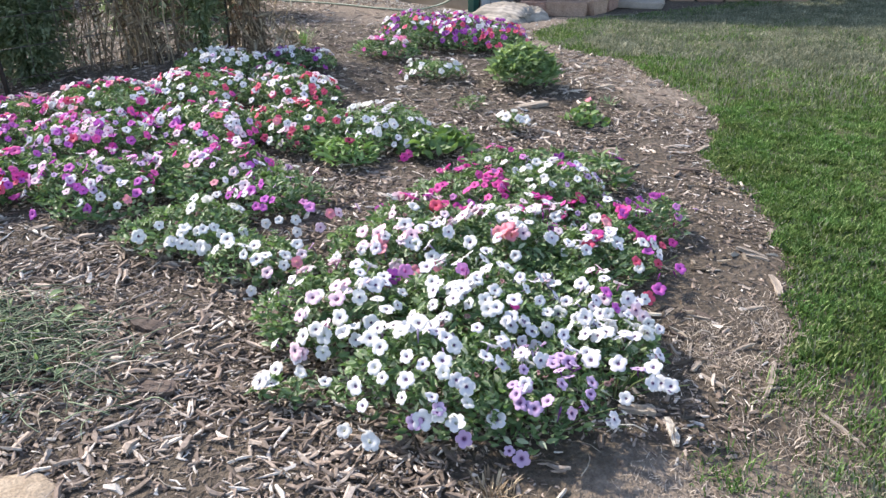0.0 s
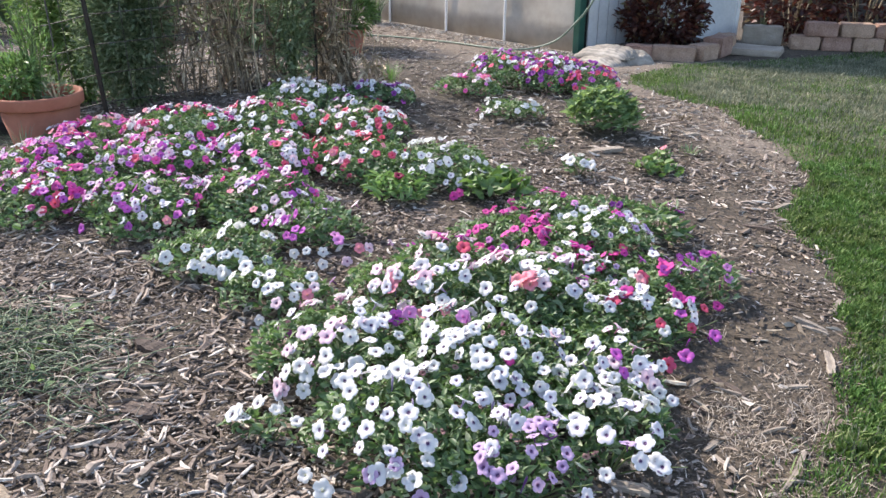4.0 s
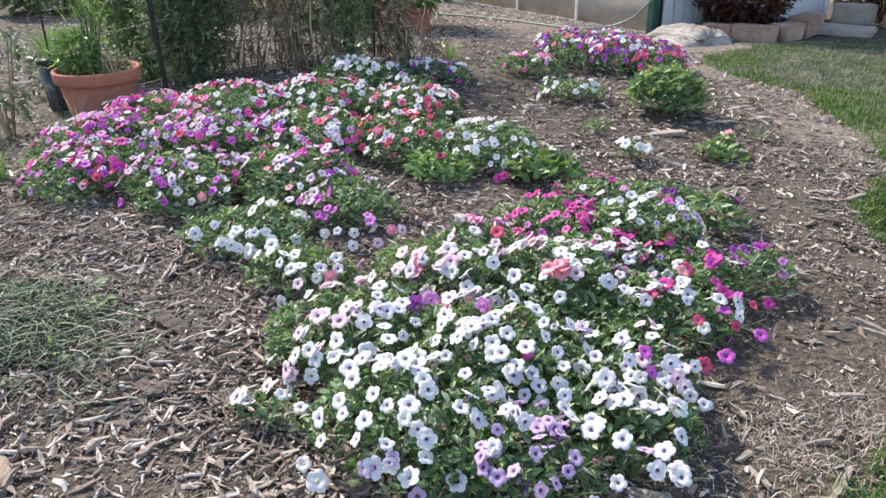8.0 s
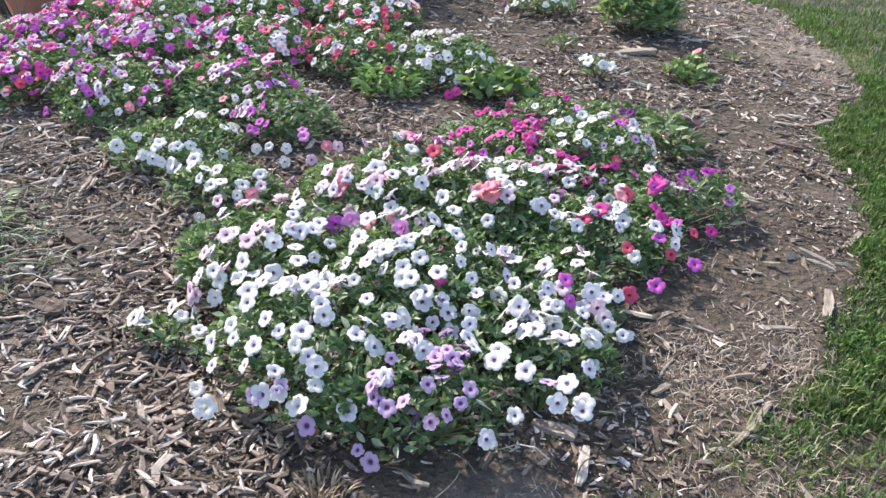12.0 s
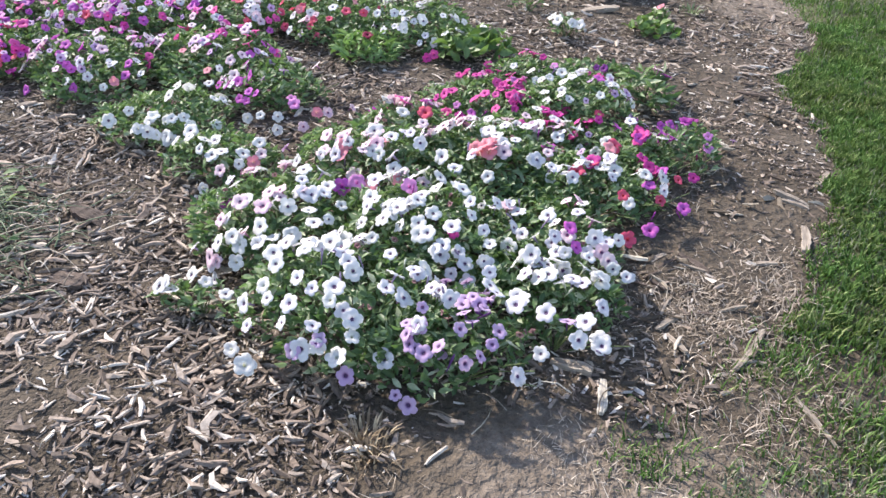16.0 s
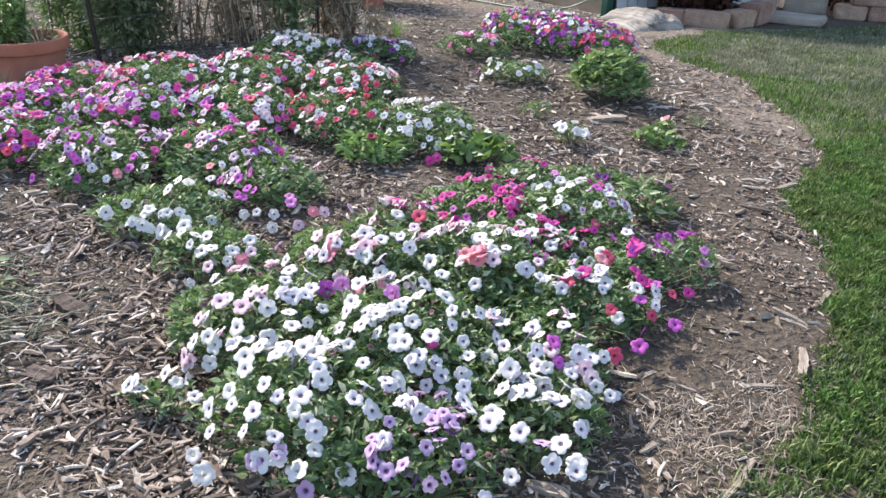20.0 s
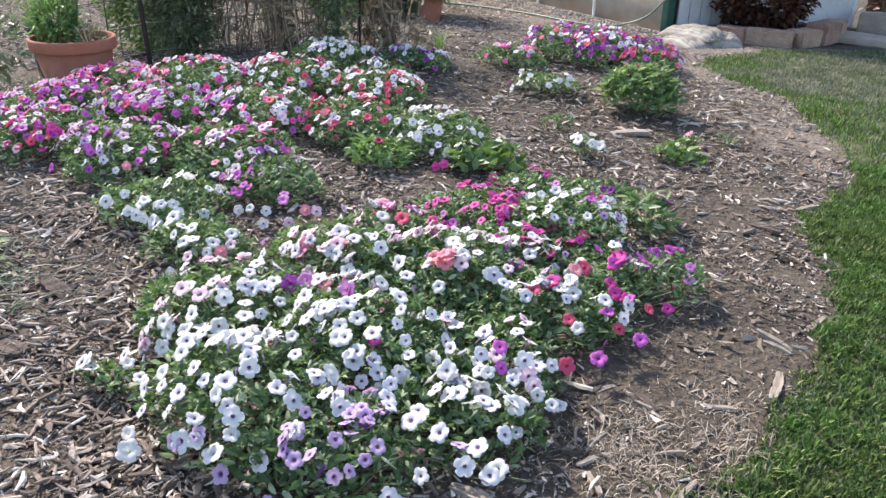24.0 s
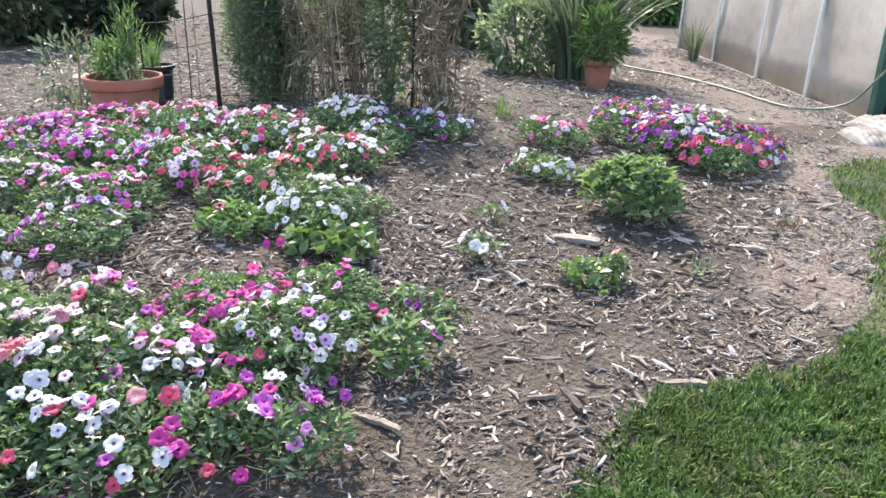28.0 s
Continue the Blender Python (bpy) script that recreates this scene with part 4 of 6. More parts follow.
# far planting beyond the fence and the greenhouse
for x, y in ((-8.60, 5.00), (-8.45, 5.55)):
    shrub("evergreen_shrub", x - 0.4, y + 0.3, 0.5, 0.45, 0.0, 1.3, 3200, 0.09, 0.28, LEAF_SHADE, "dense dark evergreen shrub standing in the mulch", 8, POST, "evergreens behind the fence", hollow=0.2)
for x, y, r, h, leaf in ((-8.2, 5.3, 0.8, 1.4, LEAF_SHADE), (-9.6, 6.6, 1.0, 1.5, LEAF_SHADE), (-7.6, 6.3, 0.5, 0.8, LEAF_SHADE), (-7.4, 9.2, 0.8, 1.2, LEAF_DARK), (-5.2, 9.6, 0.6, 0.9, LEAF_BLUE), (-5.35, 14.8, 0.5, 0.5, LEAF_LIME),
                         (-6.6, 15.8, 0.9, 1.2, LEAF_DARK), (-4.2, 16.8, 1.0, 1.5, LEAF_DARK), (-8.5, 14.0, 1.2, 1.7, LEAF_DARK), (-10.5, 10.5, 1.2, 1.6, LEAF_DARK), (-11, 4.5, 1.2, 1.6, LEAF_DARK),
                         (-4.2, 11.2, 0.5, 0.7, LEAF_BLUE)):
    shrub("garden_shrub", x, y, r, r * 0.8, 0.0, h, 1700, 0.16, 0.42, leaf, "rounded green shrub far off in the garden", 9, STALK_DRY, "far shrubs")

# ---- petunias ----
def bloom_mesh(code, seed):
    """A trumpet of five ruffled lobes, in units of its own radius, facing up."""
    r = random.Random(seed)
    sides, rows = 30, [(0.05, -1.15), (0.14, -0.26), (0.25, -0.08), (0.62, 0.0), (0.89, 0.005), (1.0, -0.04)]
    tilt, ph = [r.uniform(-0.16, 0.16) for _ in range(5)], r.uniform(0, 6)
    broad = [r.uniform(0.93, 1.06) for _ in range(5)]
    v, f = [], []
    for k, (rad, z) in enumerate(rows):
        for s in range(sides):
            a = 2 * math.pi * s / sides
            lobe = abs(math.cos(2.5 * a)) ** 0.45
            which = int((a + 0.628) / 1.2566) % 5
            w = max(0, k - 1) / 4
            rr = rad * (1 - w * w * 0.25 * (1 - lobe)) * (1 + (broad[which] - 1) * w * lobe) * (1 + 0.035 * w * math.sin(3 * a + ph))
            zz = z + w * w * (tilt[which] * lobe + 0.05 * math.sin(10 * a + ph) + 0.03 * math.sin(17 * a)) - w * 0.06 * (1 - lobe)
            v.append((rr * math.cos(a), rr * math.sin(a), zz))
    for k in range(len(rows) - 1):
        for s in range(sides):
            f.append((k * sides + s, k * sides + (s + 1) % sides, (k + 1) * sides + (s + 1) % sides, (k + 1) * sides + s))
    return np_mesh("bloom", v, f, PETAL[code], True)


BLOOMS = {c: [bloom_mesh(c, 31 * k + ord(c)) for k in range(5)] for c in PETAL}
COLOUR = {"W": "white", "V": "white, purple-throated", "B": "blush pink", "L": "lavender", "P": "purple", "M": "magenta", "K": "hot pink", "R": "red", "S": "coral", "O": "orchid pink", "D": "dark violet", "X": "withered brown", "Z": "dark red"}
_ring = [(0.18 * math.cos(a) * q, 0.18 * math.sin(a) * q, 0.004) for a, q in ((math.pi * k / 6, (1.0, 0.55)[k % 2]) for k in range(12))]
BUD_ROWS = [(0.05, -1.0), (0.09, -0.4), (0.13, 0.1), (0.17, 0.5), (0.12, 0.8), (0.02, 1.0)]
BUD_FACES = [(k * 6 + j, k * 6 + (j + 1) % 6, k * 6 + 6 + (j + 1) % 6, k * 6 + 6 + j) for k in range(5) for j in range(6)]
BUDS = {c: np_mesh("bud", [(r * math.cos(q * 1.0472 + z), r * math.sin(q * 1.0472 + z), z) for r, z in BUD_ROWS for q in range(6)], BUD_FACES, PETAL[c], True) for c in PETAL}
THROAT_MESH = np_mesh("throat", _ring + [(0, 0, -0.10)], [(k, (k + 1) % 12, 12) for k in range(12)], THROAT, True)


def dome(u, v, h):
    d = np.sqrt(u * u + v * v)
    return h * np.clip(1 - np.clip(d, 0, 1) ** 3.6, 0, 1) ** 0.52


def foliage_mesh(rx, ry, h, x0, y0, n, length, width, leaf, shoots=0.25):
    """Leaves through a low mound: most near its skin, shoots standing out of it."""
    a, d = rng.uniform(0, 2 * math.pi, n), np.sqrt(rng.uniform(0, 1, n)) * 0.97
    lump = 0.95 + 0.10 * np.sin(3 * a + rx * 40) + 0.06 * np.sin(7 * a + ry * 70)
    u, v = d * np.cos(a), d * np.sin(a)
    x, y = u * rx * lump, v * ry * lump
    skin = dome(u, v, h) * 0.9 * (1 + 0.14 * np.sin(x * 38 + y0 * 9) * np.cos(y * 34 + x0 * 7))
    z = skin * np.clip(1.02 - np.abs(rng.normal(0, 0.26, n)), 0.05, 1.08) + 0.008
    out = np.stack([np.cos(a) * d, np.sin(a) * d, 0.55 + 0 * a], -1)
    spin = rng.uniform(0, 2 * math.pi, n)
    along = np.stack([np.cos(spin), np.sin(spin), rng.uniform(-0.25, 0.75, n)], -1) + out * 0.5
    up = out + rng.normal(size=(n, 3)) * 0.38
    p = np.stack([x, y, z + ground_z(x0 + x, y0 + y) - gz(x0, y0)], -1)
    size = length * rng.uniform(0.55, 1.25, n)
    # shoots: rosettes of small leaves on short stems above the skin
    m = int(n * shoots / 6)
    i = rng.integers(0, n, m)
    tip = p[i] + np.array([0, 0, 1]) * (skin[i] - z[i])[:, None] + unit(out[i] + np.array([0, 0, 0.6])) * (0.034 * rng.uniform(0.0, 1.0, m) ** 1.6)[:, None]
    ang = np.tile(np.arange(6) * 1.047, m) + np.repeat(rng.uniform(0, 6, m), 6)
    q = np.repeat(tip, 6, 0) + rng.normal(size=(m * 6, 3)) * 0.003
    al = np.stack([np.cos(ang), np.sin(ang), 0.75 + 0.3 * np.sin(ang * 3)], -1)
    P = np.concatenate([p, q])
    return leaves_mesh("foliage", P, np.concatenate([along, al]), np.concatenate([up, al * np.array([-0.6, -0.6, 1.2]) + rng.normal(size=al.shape) * 0.15]),
                       np.concatenate([size, length * rng.uniform(0.4, 0.75, m * 6)]), width, leaf)


def stems_mesh(rx, ry, h, n):
    runs = []
    for _ in range(n):
        a, d = rng.uniform(0, 2 * math.pi), rng.uniform(0.25, 0.98)
        e = np.array([math.cos(a) * rx * d, math.sin(a) * ry * d])
        top = float(dome(np.array(d), np.array(0.0), h)) * 0.95 + 0.01
        runs.append(([(0.05 * e[0], 0.05 * e[1], -0.01), (0.55 * e[0], 0.55 * e[1], top * 0.6), (e[0], e[1], top)], 0.0025, 0.6))
    return tubes_mesh("stemwork", runs, STEM, 4)


def face(px, py, pz, way, size, spin):
    q = Vector(way).to_track_quat("Z", "Y").to_matrix().to_4x4()
    return Matrix.Translation((px, py, pz)) @ q @ Matrix.Rotation(spin, 4, "Z") @ Matrix.Diagonal((size, size, size, 1))


def petunia(x, y, rx, ry, h, mix, extra, blooms, leaf=None, length=0.032, width=0.39, density=7600, size=0.0246, name="petunia_plant", label="", leaves_at=None):
    """A spreading plant at (x, y): blooms at (dx, dy, colour, and for some the height over the ground) from its middle, and extra ones by its mix of colours; leaves_at: middle and radii of its leaves, where they differ."""
    if name == "petunia_plant":
        h *= (1 - 0.32 * float(step(2.6, 3.1, y - 0.5 * min(0.0, x)))) if y < 5.8 else 1.05
    codes = [b[2] for b in blooms] + list(mix)
    main = max(set(codes), key=codes.count) if codes else "W"
    if not label:
        second = [c for c in sorted(set(codes), key=codes.count, reverse=True) if c != main]
        label = "spreading petunia with %s%s flowers over green leaves" % (COLOUR[main], " and " + COLOUR[second[0]] if second else "")
    ob = thing(name, x, y, gz(x, y), label, "flower plant", "plants of the flower bed")
    ox, oy, lx, ly = leaves_at or (0.0, 0.0, rx, ry)
    n = int(density * lx * ly * math.pi * (0.55 + 0.45 * min(1.0, h / 0.15)))
    green = tagged(part("foliage", foliage_mesh(lx, ly, h, x + ox, y + oy, max(n, 60), length, width, leaf or LEAF), parent=ob), kind="stuff")
    green.location = (ox, oy, gz(x + ox, y + oy) - gz(x, y))
    tagged(part("stemwork", stems_mesh(rx, ry, h, max(8, int(60 * rx))), parent=ob), kind="stuff")
    todo = list(blooms)
    if y > 2.8 and name == "petunia_plant":
        size = size * 0.86
    hearts = [(rng.uniform(0, 2 * math.pi), math.sqrt(rng.uniform(0, 1))) for _ in range(max(1, extra // 4))]
    for _ in range(extra):
        a, d = hearts[rng.integers(0, len(hearts))]
        a, d = a + rng.normal(0, 0.22), min(1.0, abs(d + rng.normal(0, 0.16)))
        if y > 5.8:
            d **= 0.55
        todo.append((ox + math.cos(a) * d * lx * 0.97, oy + math.sin(a) * d * ly * 0.97, mix[rng.integers(0, len(mix))]))
    for dx, dy, c, *top in todo:
        u, v = dx / rx, dy / ry
        d = math.hypot(u, v)
        z = float(dome(np.array(u), np.array(v), h)) + 0.026 + rng.uniform(-0.004, 0.014) + gz(x + dx, y + dy) - gz(x, y)
        if d > 1:
            z = max(z, 0.03)
        if top:
            z = top[0] + 0.012 + gz(x + dx, y + dy) - gz(x, y)
        lean = min(1.0, d) ** 2 * 1.25
        way = (u / max(d, 0.05) * lean - 0.08 + rng.normal(0, 0.4), v / max(d, 0.05) * lean - 0.14 + rng.normal(0, 0.4), 0.85)
        if top:
            way = (0.3 + rng.normal(0, 0.2), -0.5 + rng.normal(0, 0.2), 0.8)
        fl = new("flower", BLOOMS[c][rng.integers(0, 5)])
        fl.parent = ob
        fl.matrix_local = face(dx, dy, z, way, size * (0.8 if c == "L" else 1.0) * rng.uniform(0.72, 1.14), rng.uniform(0, 6.28))
        if c in "VLB" and y < 3.2 or c == "V" and y < 5.3 or c == "W" and y < 3.2 and rng.uniform() < 0.85:
            th = new("throat", THROAT_MESH)
            th.parent = fl
            th.matrix_local = Matrix.Translation((0, 0, -0.06)) @ Matrix.Diagonal((1.2, 1.2, 1.0, 1))
    for dx, dy, c, *top in todo[::7]:
        dx, dy = dx * 0.9 + rng.uniform(-0.03, 0.03), dy * 0.9 + rng.uniform(-0.03, 0.03)
        bud = new("bud", BUDS[c])
        bud.parent = ob
        z = float(dome(np.array(dx / rx), np.array(dy / ry), h)) + 0.022 + gz(x + dx, y + dy) - gz(x, y)
        bud.matrix_local = face(dx, dy, z, (rng.normal(0, 0.6), rng.normal(0, 0.6), 0.9), size * rng.uniform(0.6, 0.85), 0.0)
    for _ in range(int(len(todo) * 0.12)):
        dx, dy = rng.uniform(-0.65, 0.65, 2) * (rx, ry)
        fl = new("withered_flower", BLOOMS["X"][rng.integers(0, 5)])
        fl.parent = ob
        z = float(dome(np.array(dx / rx), np.array(dy / ry), h)) + 0.016 + gz(x + dx, y + dy) - gz(x, y)
        fl.matrix_local = face(dx, dy, z, (rng.normal(), rng.normal(), 0.5), size * rng.uniform(0.5, 0.8), 0.0) @ Matrix.Diagonal((0.55, 0.4, 1.0, 1))
    return ob


petunia(-0.02, 1.70, 0.27, 0.21, 0.2, "WWV", 38, [(0.039, -0.031, "W", 0.226), (-0.164, -0.211, "W", 0.065), (0.070, -0.160, "W", 0.152), (-0.10, 0.04, "W"), (-0.08, 0.07, "W"), (-0.18, 0.04, "W"), (-0.15, -0.02, "W"), (0.02, 0.00, "V"), (-0.21, -0.09, "V"), (-0.16, -0.08, "W"), (-0.14, -0.11, "W"), (-0.08, -0.07, "V"), (-0.04, -0.09, "V"), (-0.08, -0.13, "V"), (0.01, -0.08, "V"), (0.01, -0.12, "W"), (-0.19, -0.13, "V"), (-0.24, -0.13, "W"), (-0.09, -0.16, "W"), (-0.04, -0.19, "V"), (-0.06, -0.19, "L"), (0.00, -0.18, "L"), (0.04, -0.19, "W"), (0.06, -0.20, "L"), (0.12, -0.05, "V"), (0.13, 0.00, "V"), (0.16, -0.05, "V"), (0.17, 0.04, "V")], leaves_at=(0.0, 0.01, 0.27, 0.21))
petunia(0.26, 1.65, 0.24, 0.17, 0.18, "LLLV", 15, [(0.151, -0.070, "W", 0.077), (-0.029, -0.046, "L", 0.096), (-0.14, -0.12, "V"), (-0.11, -0.15, "L"), (-0.08, -0.16, "L"), (-0.10, -0.07, "L"), (-0.07, 0.05, "V"), (-0.02, 0.02, "V"), (-0.07, -0.04, "L"), (0.06, 0.10, "V"), (0.08, 0.06, "V"), (0.02, -0.03, "L"), (0.04, -0.05, "L"), (0.02, -0.08, "L"), (0.06, -0.00, "L"), (0.10, -0.05, "L"), (-0.07, -0.12, "L"), (-0.05, -0.13, "L"), (-0.02, -0.12, "L"), (0.09, -0.09, "L"), (0.07, -0.12, "L"), (0.04, -0.13, "L"), (-0.07, -0.08, "L"), (0.15, -0.11, "V")], leaves_at=(-0.05, 0.02, 0.20, 0.165))
petunia(0.47, 1.80, 0.22, 0.24, 0.14, "VW", 24, [(-0.157, -0.022, "V", 0.201), (0.113, 0.089, "W", 0.076), (0.108, -0.056, "W", 0.084), (-0.074, 0.121, "W", 0.169), (-0.12, 0.13, "W"), (-0.05, 0.06, "W"), (-0.03, 0.13, "V"), (0.01, 0.05, "W"), (-0.09, -0.07, "V"), (-0.09, -0.02, "V"), (-0.08, -0.04, "W"), (-0.02, -0.08, "V"), (-0.02, -0.19, "W"), (0.06, -0.14, "V"), (0.11, -0.13, "V"), (0.07, -0.09, "V"), (0.11, -0.01, "V"), (0.03, -0.09, "L")], leaves_at=(-0.06, 0.12, 0.21, 0.19))
petunia(-0.30, 2.05, 0.27, 0.26, 0.15, "BWV", 32, [(0.173, 0.137, "O", 0.141), (0.135, 0.115, "P", 0.134), (-0.201, 0.054, "P", 0.071), (0.06, 0.18, "V"), (0.04, 0.06, "V"), (-0.14, 0.01, "W"), (0.11, 0.07, "W"), (0.09, -0.01, "V"), (0.05, -0.08, "W"), (0.10, -0.06, "W"), (0.12, 0.01, "V"), (0.17, -0.00, "W"), (0.16, -0.08, "W"), (0.13, -0.11, "W"), (0.00, -0.16, "W"), (-0.05, -0.19, "W"), (-0.18, -0.23, "W"), (-0.11, -0.24, "W"), (-0.04, -0.24, "W"), (-0.04, -0.21, "W"), (0.01, -0.21, "W"), (0.05, -0.22, "W"), (0.04, -0.18, "W"), (0.09, -0.17, "W"), (0.18, -0.14, "W")])
petunia(0.10, 2.05, 0.28, 0.27, 0.19, "VW", 32, [(-0.050, 0.045, "O", 0.208), (0.095, -0.100, "M", 0.183), (0.134, -0.044, "V", 0.204), (-0.16, 0.09, "V"), (-0.12, 0.09, "W"), (-0.09, -0.04, "W"), (-0.05, -0.05, "W"), (-0.14, -0.12, "W"), (-0.20, -0.12, "W"), (-0.18, -0.15, "W"), (0.08, -0.17, "V"), (0.12, -0.16, "V"), (0.11, -0.21, "V"), (0.14, -0.18, "V"), (0.15, -0.20, "V"), (0.19, -0.15, "V"), (0.19, -0.11, "W"), (0.02, 0.12, "W"), (0.09, 0.08, "W"), (0.02, 0.05, "W"), (-0.01, 0.01, "V"), (0.12, 0.01, "V"), (-0.01, -0.03, "W"), (0.04, -0.08, "W"), (0.01, -0.12, "W"), (0.02, -0.15, "W"), (0.17, -0.08, "V")])
petunia(0.42, 2.15, 0.28, 0.28, 0.13, "VWB", 27, [(0.065, -0.075, "P", 0.168), (0.085, -0.130, "P", 0.146), (0.222, 0.020, "R", 0.097), (0.200, 0.125, "R", 0.171), (0.116, -0.108, "V", 0.119), (0.229, -0.086, "W", 0.049), (0.028, -0.115, "V", 0.160), (-0.09, -0.15, "W"), (-0.04, -0.19, "V"), (0.22, -0.14, "V"), (0.12, -0.15, "V"), (0.16, -0.07, "V"), (-0.06, -0.10, "V"), (-0.03, -0.10, "V"), (0.00, 0.00, "V"), (0.02, -0.03, "W"), (0.08, 0.04, "V")], leaves_at=(-0.02, 0.0, 0.25, 0.27))
petunia(-0.12, 2.45, 0.32, 0.22, 0.16, "BBWSBW", 36, [(0.117, 0.061, "B", 0.194), (-0.37, 0.10, "L"), (-0.16, -0.06, "B"), (-0.04, -0.03, "B"), (-0.03, 0.04, "B"), (0.04, -0.04, "V"), (0.06, -0.12, "V"), (-0.11, -0.14, "V"), (0.09, -0.00, "V"), (0.13, -0.04, "V"), (0.07, 0.02, "V")])
petunia(0.20, 2.52, 0.27, 0.25, 0.17, "VBWS", 36, [(0.186, 0.081, "P", 0.120), (-0.066, -0.206, "V", 0.161), (-0.005, 0.011, "W", 0.181), (-0.06, 0.02, "W"), (0.09, -0.02, "V"), (0.15, -0.10, "W"), (-0.12, -0.14, "V"), (-0.03, -0.14, "V"), (0.03, -0.20, "W"), (0.11, 0.09, "W")])
petunia(0.53, 2.46, 0.25, 0.24, 0.14, "WVRWVM", 17, [(0.178, -0.172, "P", 0.064), (0.051, 0.118, "S", 0.162), (0.065, 0.003, "W", 0.144), (-0.118, -0.093, "V", 0.180), (-0.04, 0.09, "L"), (-0.11, -0.06, "V"), (0.06, -0.07, "V"), (0.05, 0.05, "V"), (-0.01, 0.02, "V"), (0.11, -0.15, "W"), (0.22, 0.00, "V"), (0.16, 0.01, "W"), (0.13, -0.02, "W")], leaves_at=(-0.03, 0.02, 0.21, 0.20))
petunia(0.72, 2.52, 0.15, 0.14, 0.085, "MRP", 4, [(0.086, -0.125, "P", 0.089), (-0.019, -0.077, "P", 0.123), (-0.015, 0.046, "M", 0.121), (0.021, -0.083, "R", 0.080), (0.03, 0.03, "W")], leaves_at=(-0.05, 0.01, 0.10, 0.10))
petunia(0.72, 2.70, 0.20, 0.19, 0.115, "WPM", 10, [(0.140, -0.019, "M", 0.044), (0.087, -0.072, "R", 0.057), (-0.035, -0.090, "M", 0.125), (-0.125, -0.048, "R", 0.135), (-0.15, 0.01, "W")], leaves_at=(-0.05, 0.03, 0.14, 0.15))
petunia(0.88, 2.84, 0.14, 0.17, 0.15, "P", 3, [(-0.060, 0.048, "P", 0.101), (0.026, -0.002, "O", 0.122), (0.027, -0.037, "O", 0.095), (-0.090, 0.100, "P", 0.101), (0.12, 0.05, "L")], leaves_at=(-0.03, 0.03, 0.12, 0.13))
petunia(0.16, 3.09, 0.28, 0.25, 0.11, "KKMKOM", 40, [(-0.184, 0.193, "K", 0.045), (-0.015, 0.074, "K", 0.083), (0.070, -0.111, "K", 0.091), (0.139, 0.038, "W", 0.124), (-0.13, -0.17, "O"), (-0.11, -0.20, "M"), (0.01, -0.16, "K"), (-0.04, -0.08, "K"), (0.00, -0.08, "K"), (0.02, 0.06, "K"), (0.05, 0.11, "O"), (0.07, 0.02, "K"), (0.05, -0.03, "K"), (0.08, -0.15, "M")])
petunia(0.30, 2.78, 0.22, 0.17, 0.13, "BWMVK", 15, [(-0.200, 0.050, "P", 0.100), (-0.18, -0.01, "V"), (-0.13, -0.03, "W"), (-0.03, -0.08, "W"), (0.04, -0.05, "W"), (0.09, 0.02, "V"), (0.13, 0.01, "W"), (0.11, -0.09, "W"), (0.13, 0.07, "W"), (0.15, -0.03, "W"), (0.19, -0.06, "V"), (0.17, 0.01, "W")])
petunia(0.60, 2.86, 0.20, 0.16, 0.1, "MLWPK", 18, [(-0.061, 0.082, "R", 0.105), (-0.060, -0.004, "M", 0.123), (-0.13, -0.01, "V"), (0.06, 0.07, "W"), (-0.09, -0.08, "L"), (0.13, -0.02, "W"), (0.05, 0.05, "V"), (0.12, 0.02, "L"), (0.11, 0.11, "L")])
petunia(-0.10, 2.76, 0.22, 0.15, 0.12, "WBKP", 15, [(0.065, -0.072, "R", 0.146), (-0.10, -0.08, "B"), (-0.02, -0.04, "W"), (-0.10, -0.05, "B")])
petunia(0.27, 3.42, 0.22, 0.14, 0.13, "KKO", 3, [(-0.196, 0.000, "K", 0.049), (0.03, -0.01, "M"), (0.08, -0.06, "O"), (-0.08, -0.09, "W"), (-0.01, -0.10, "W")])
petunia(0.46, 3.42, 0.15, 0.09, 0.07, "MOW", 4, [])
petunia(0.45, 3.10, 0.24, 0.24, 0.21, "WWVL", 16, [(0.089, -0.103, "W", 0.153), (-0.019, -0.147, "W", 0.143), (-0.061, 0.064, "W", 0.154), (-0.13, -0.04, "W"), (-0.10, -0.01, "W"), (-0.11, -0.11, "W"), (-0.05, -0.11, "W"), (-0.05, -0.14, "W"), (-0.10, -0.15, "W"), (-0.03, 0.04, "W"), (0.02, 0.08, "W"), (0.04, -0.15, "L"), (-0.02, -0.00, "W"), (-0.05, -0.04, "W"), (0.12, 0.12, "V"), (0.20, 0.08, "V"), (0.14, -0.06, "L"), (0.20, -0.00, "L"), (0.08, 0.02, "P"), (0.23, -0.07, "P"), (0.24, -0.02, "P"), (0.32, -0.04, "P"), (0.21, -0.09, "L")])
petunia(-0.62, 2.38, 0.22, 0.15, 0.1, "W", 2, [(-0.15, -0.03, "W"), (-0.12, 0.02, "W"), (-0.10, -0.03, "W"), (-0.05, -0.02, "W"), (0.12, 0.00, "W"), (0.09, -0.06, "W"), (-0.00, -0.09, "W"), (0.03, -0.08, "W"), (0.04, -0.13, "B"), (0.09, -0.10, "W"), (0.13, -0.08, "S"), (0.14, -0.04, "B"), (-0.01, -0.16, "W")])
petunia(-0.40, 1.71, 0.13, 0.05, 0.06, "W", 3, [(-0.06, -0.02, "W"), (0.01, 0.03, "W"), (0.08, -0.01, "W")])
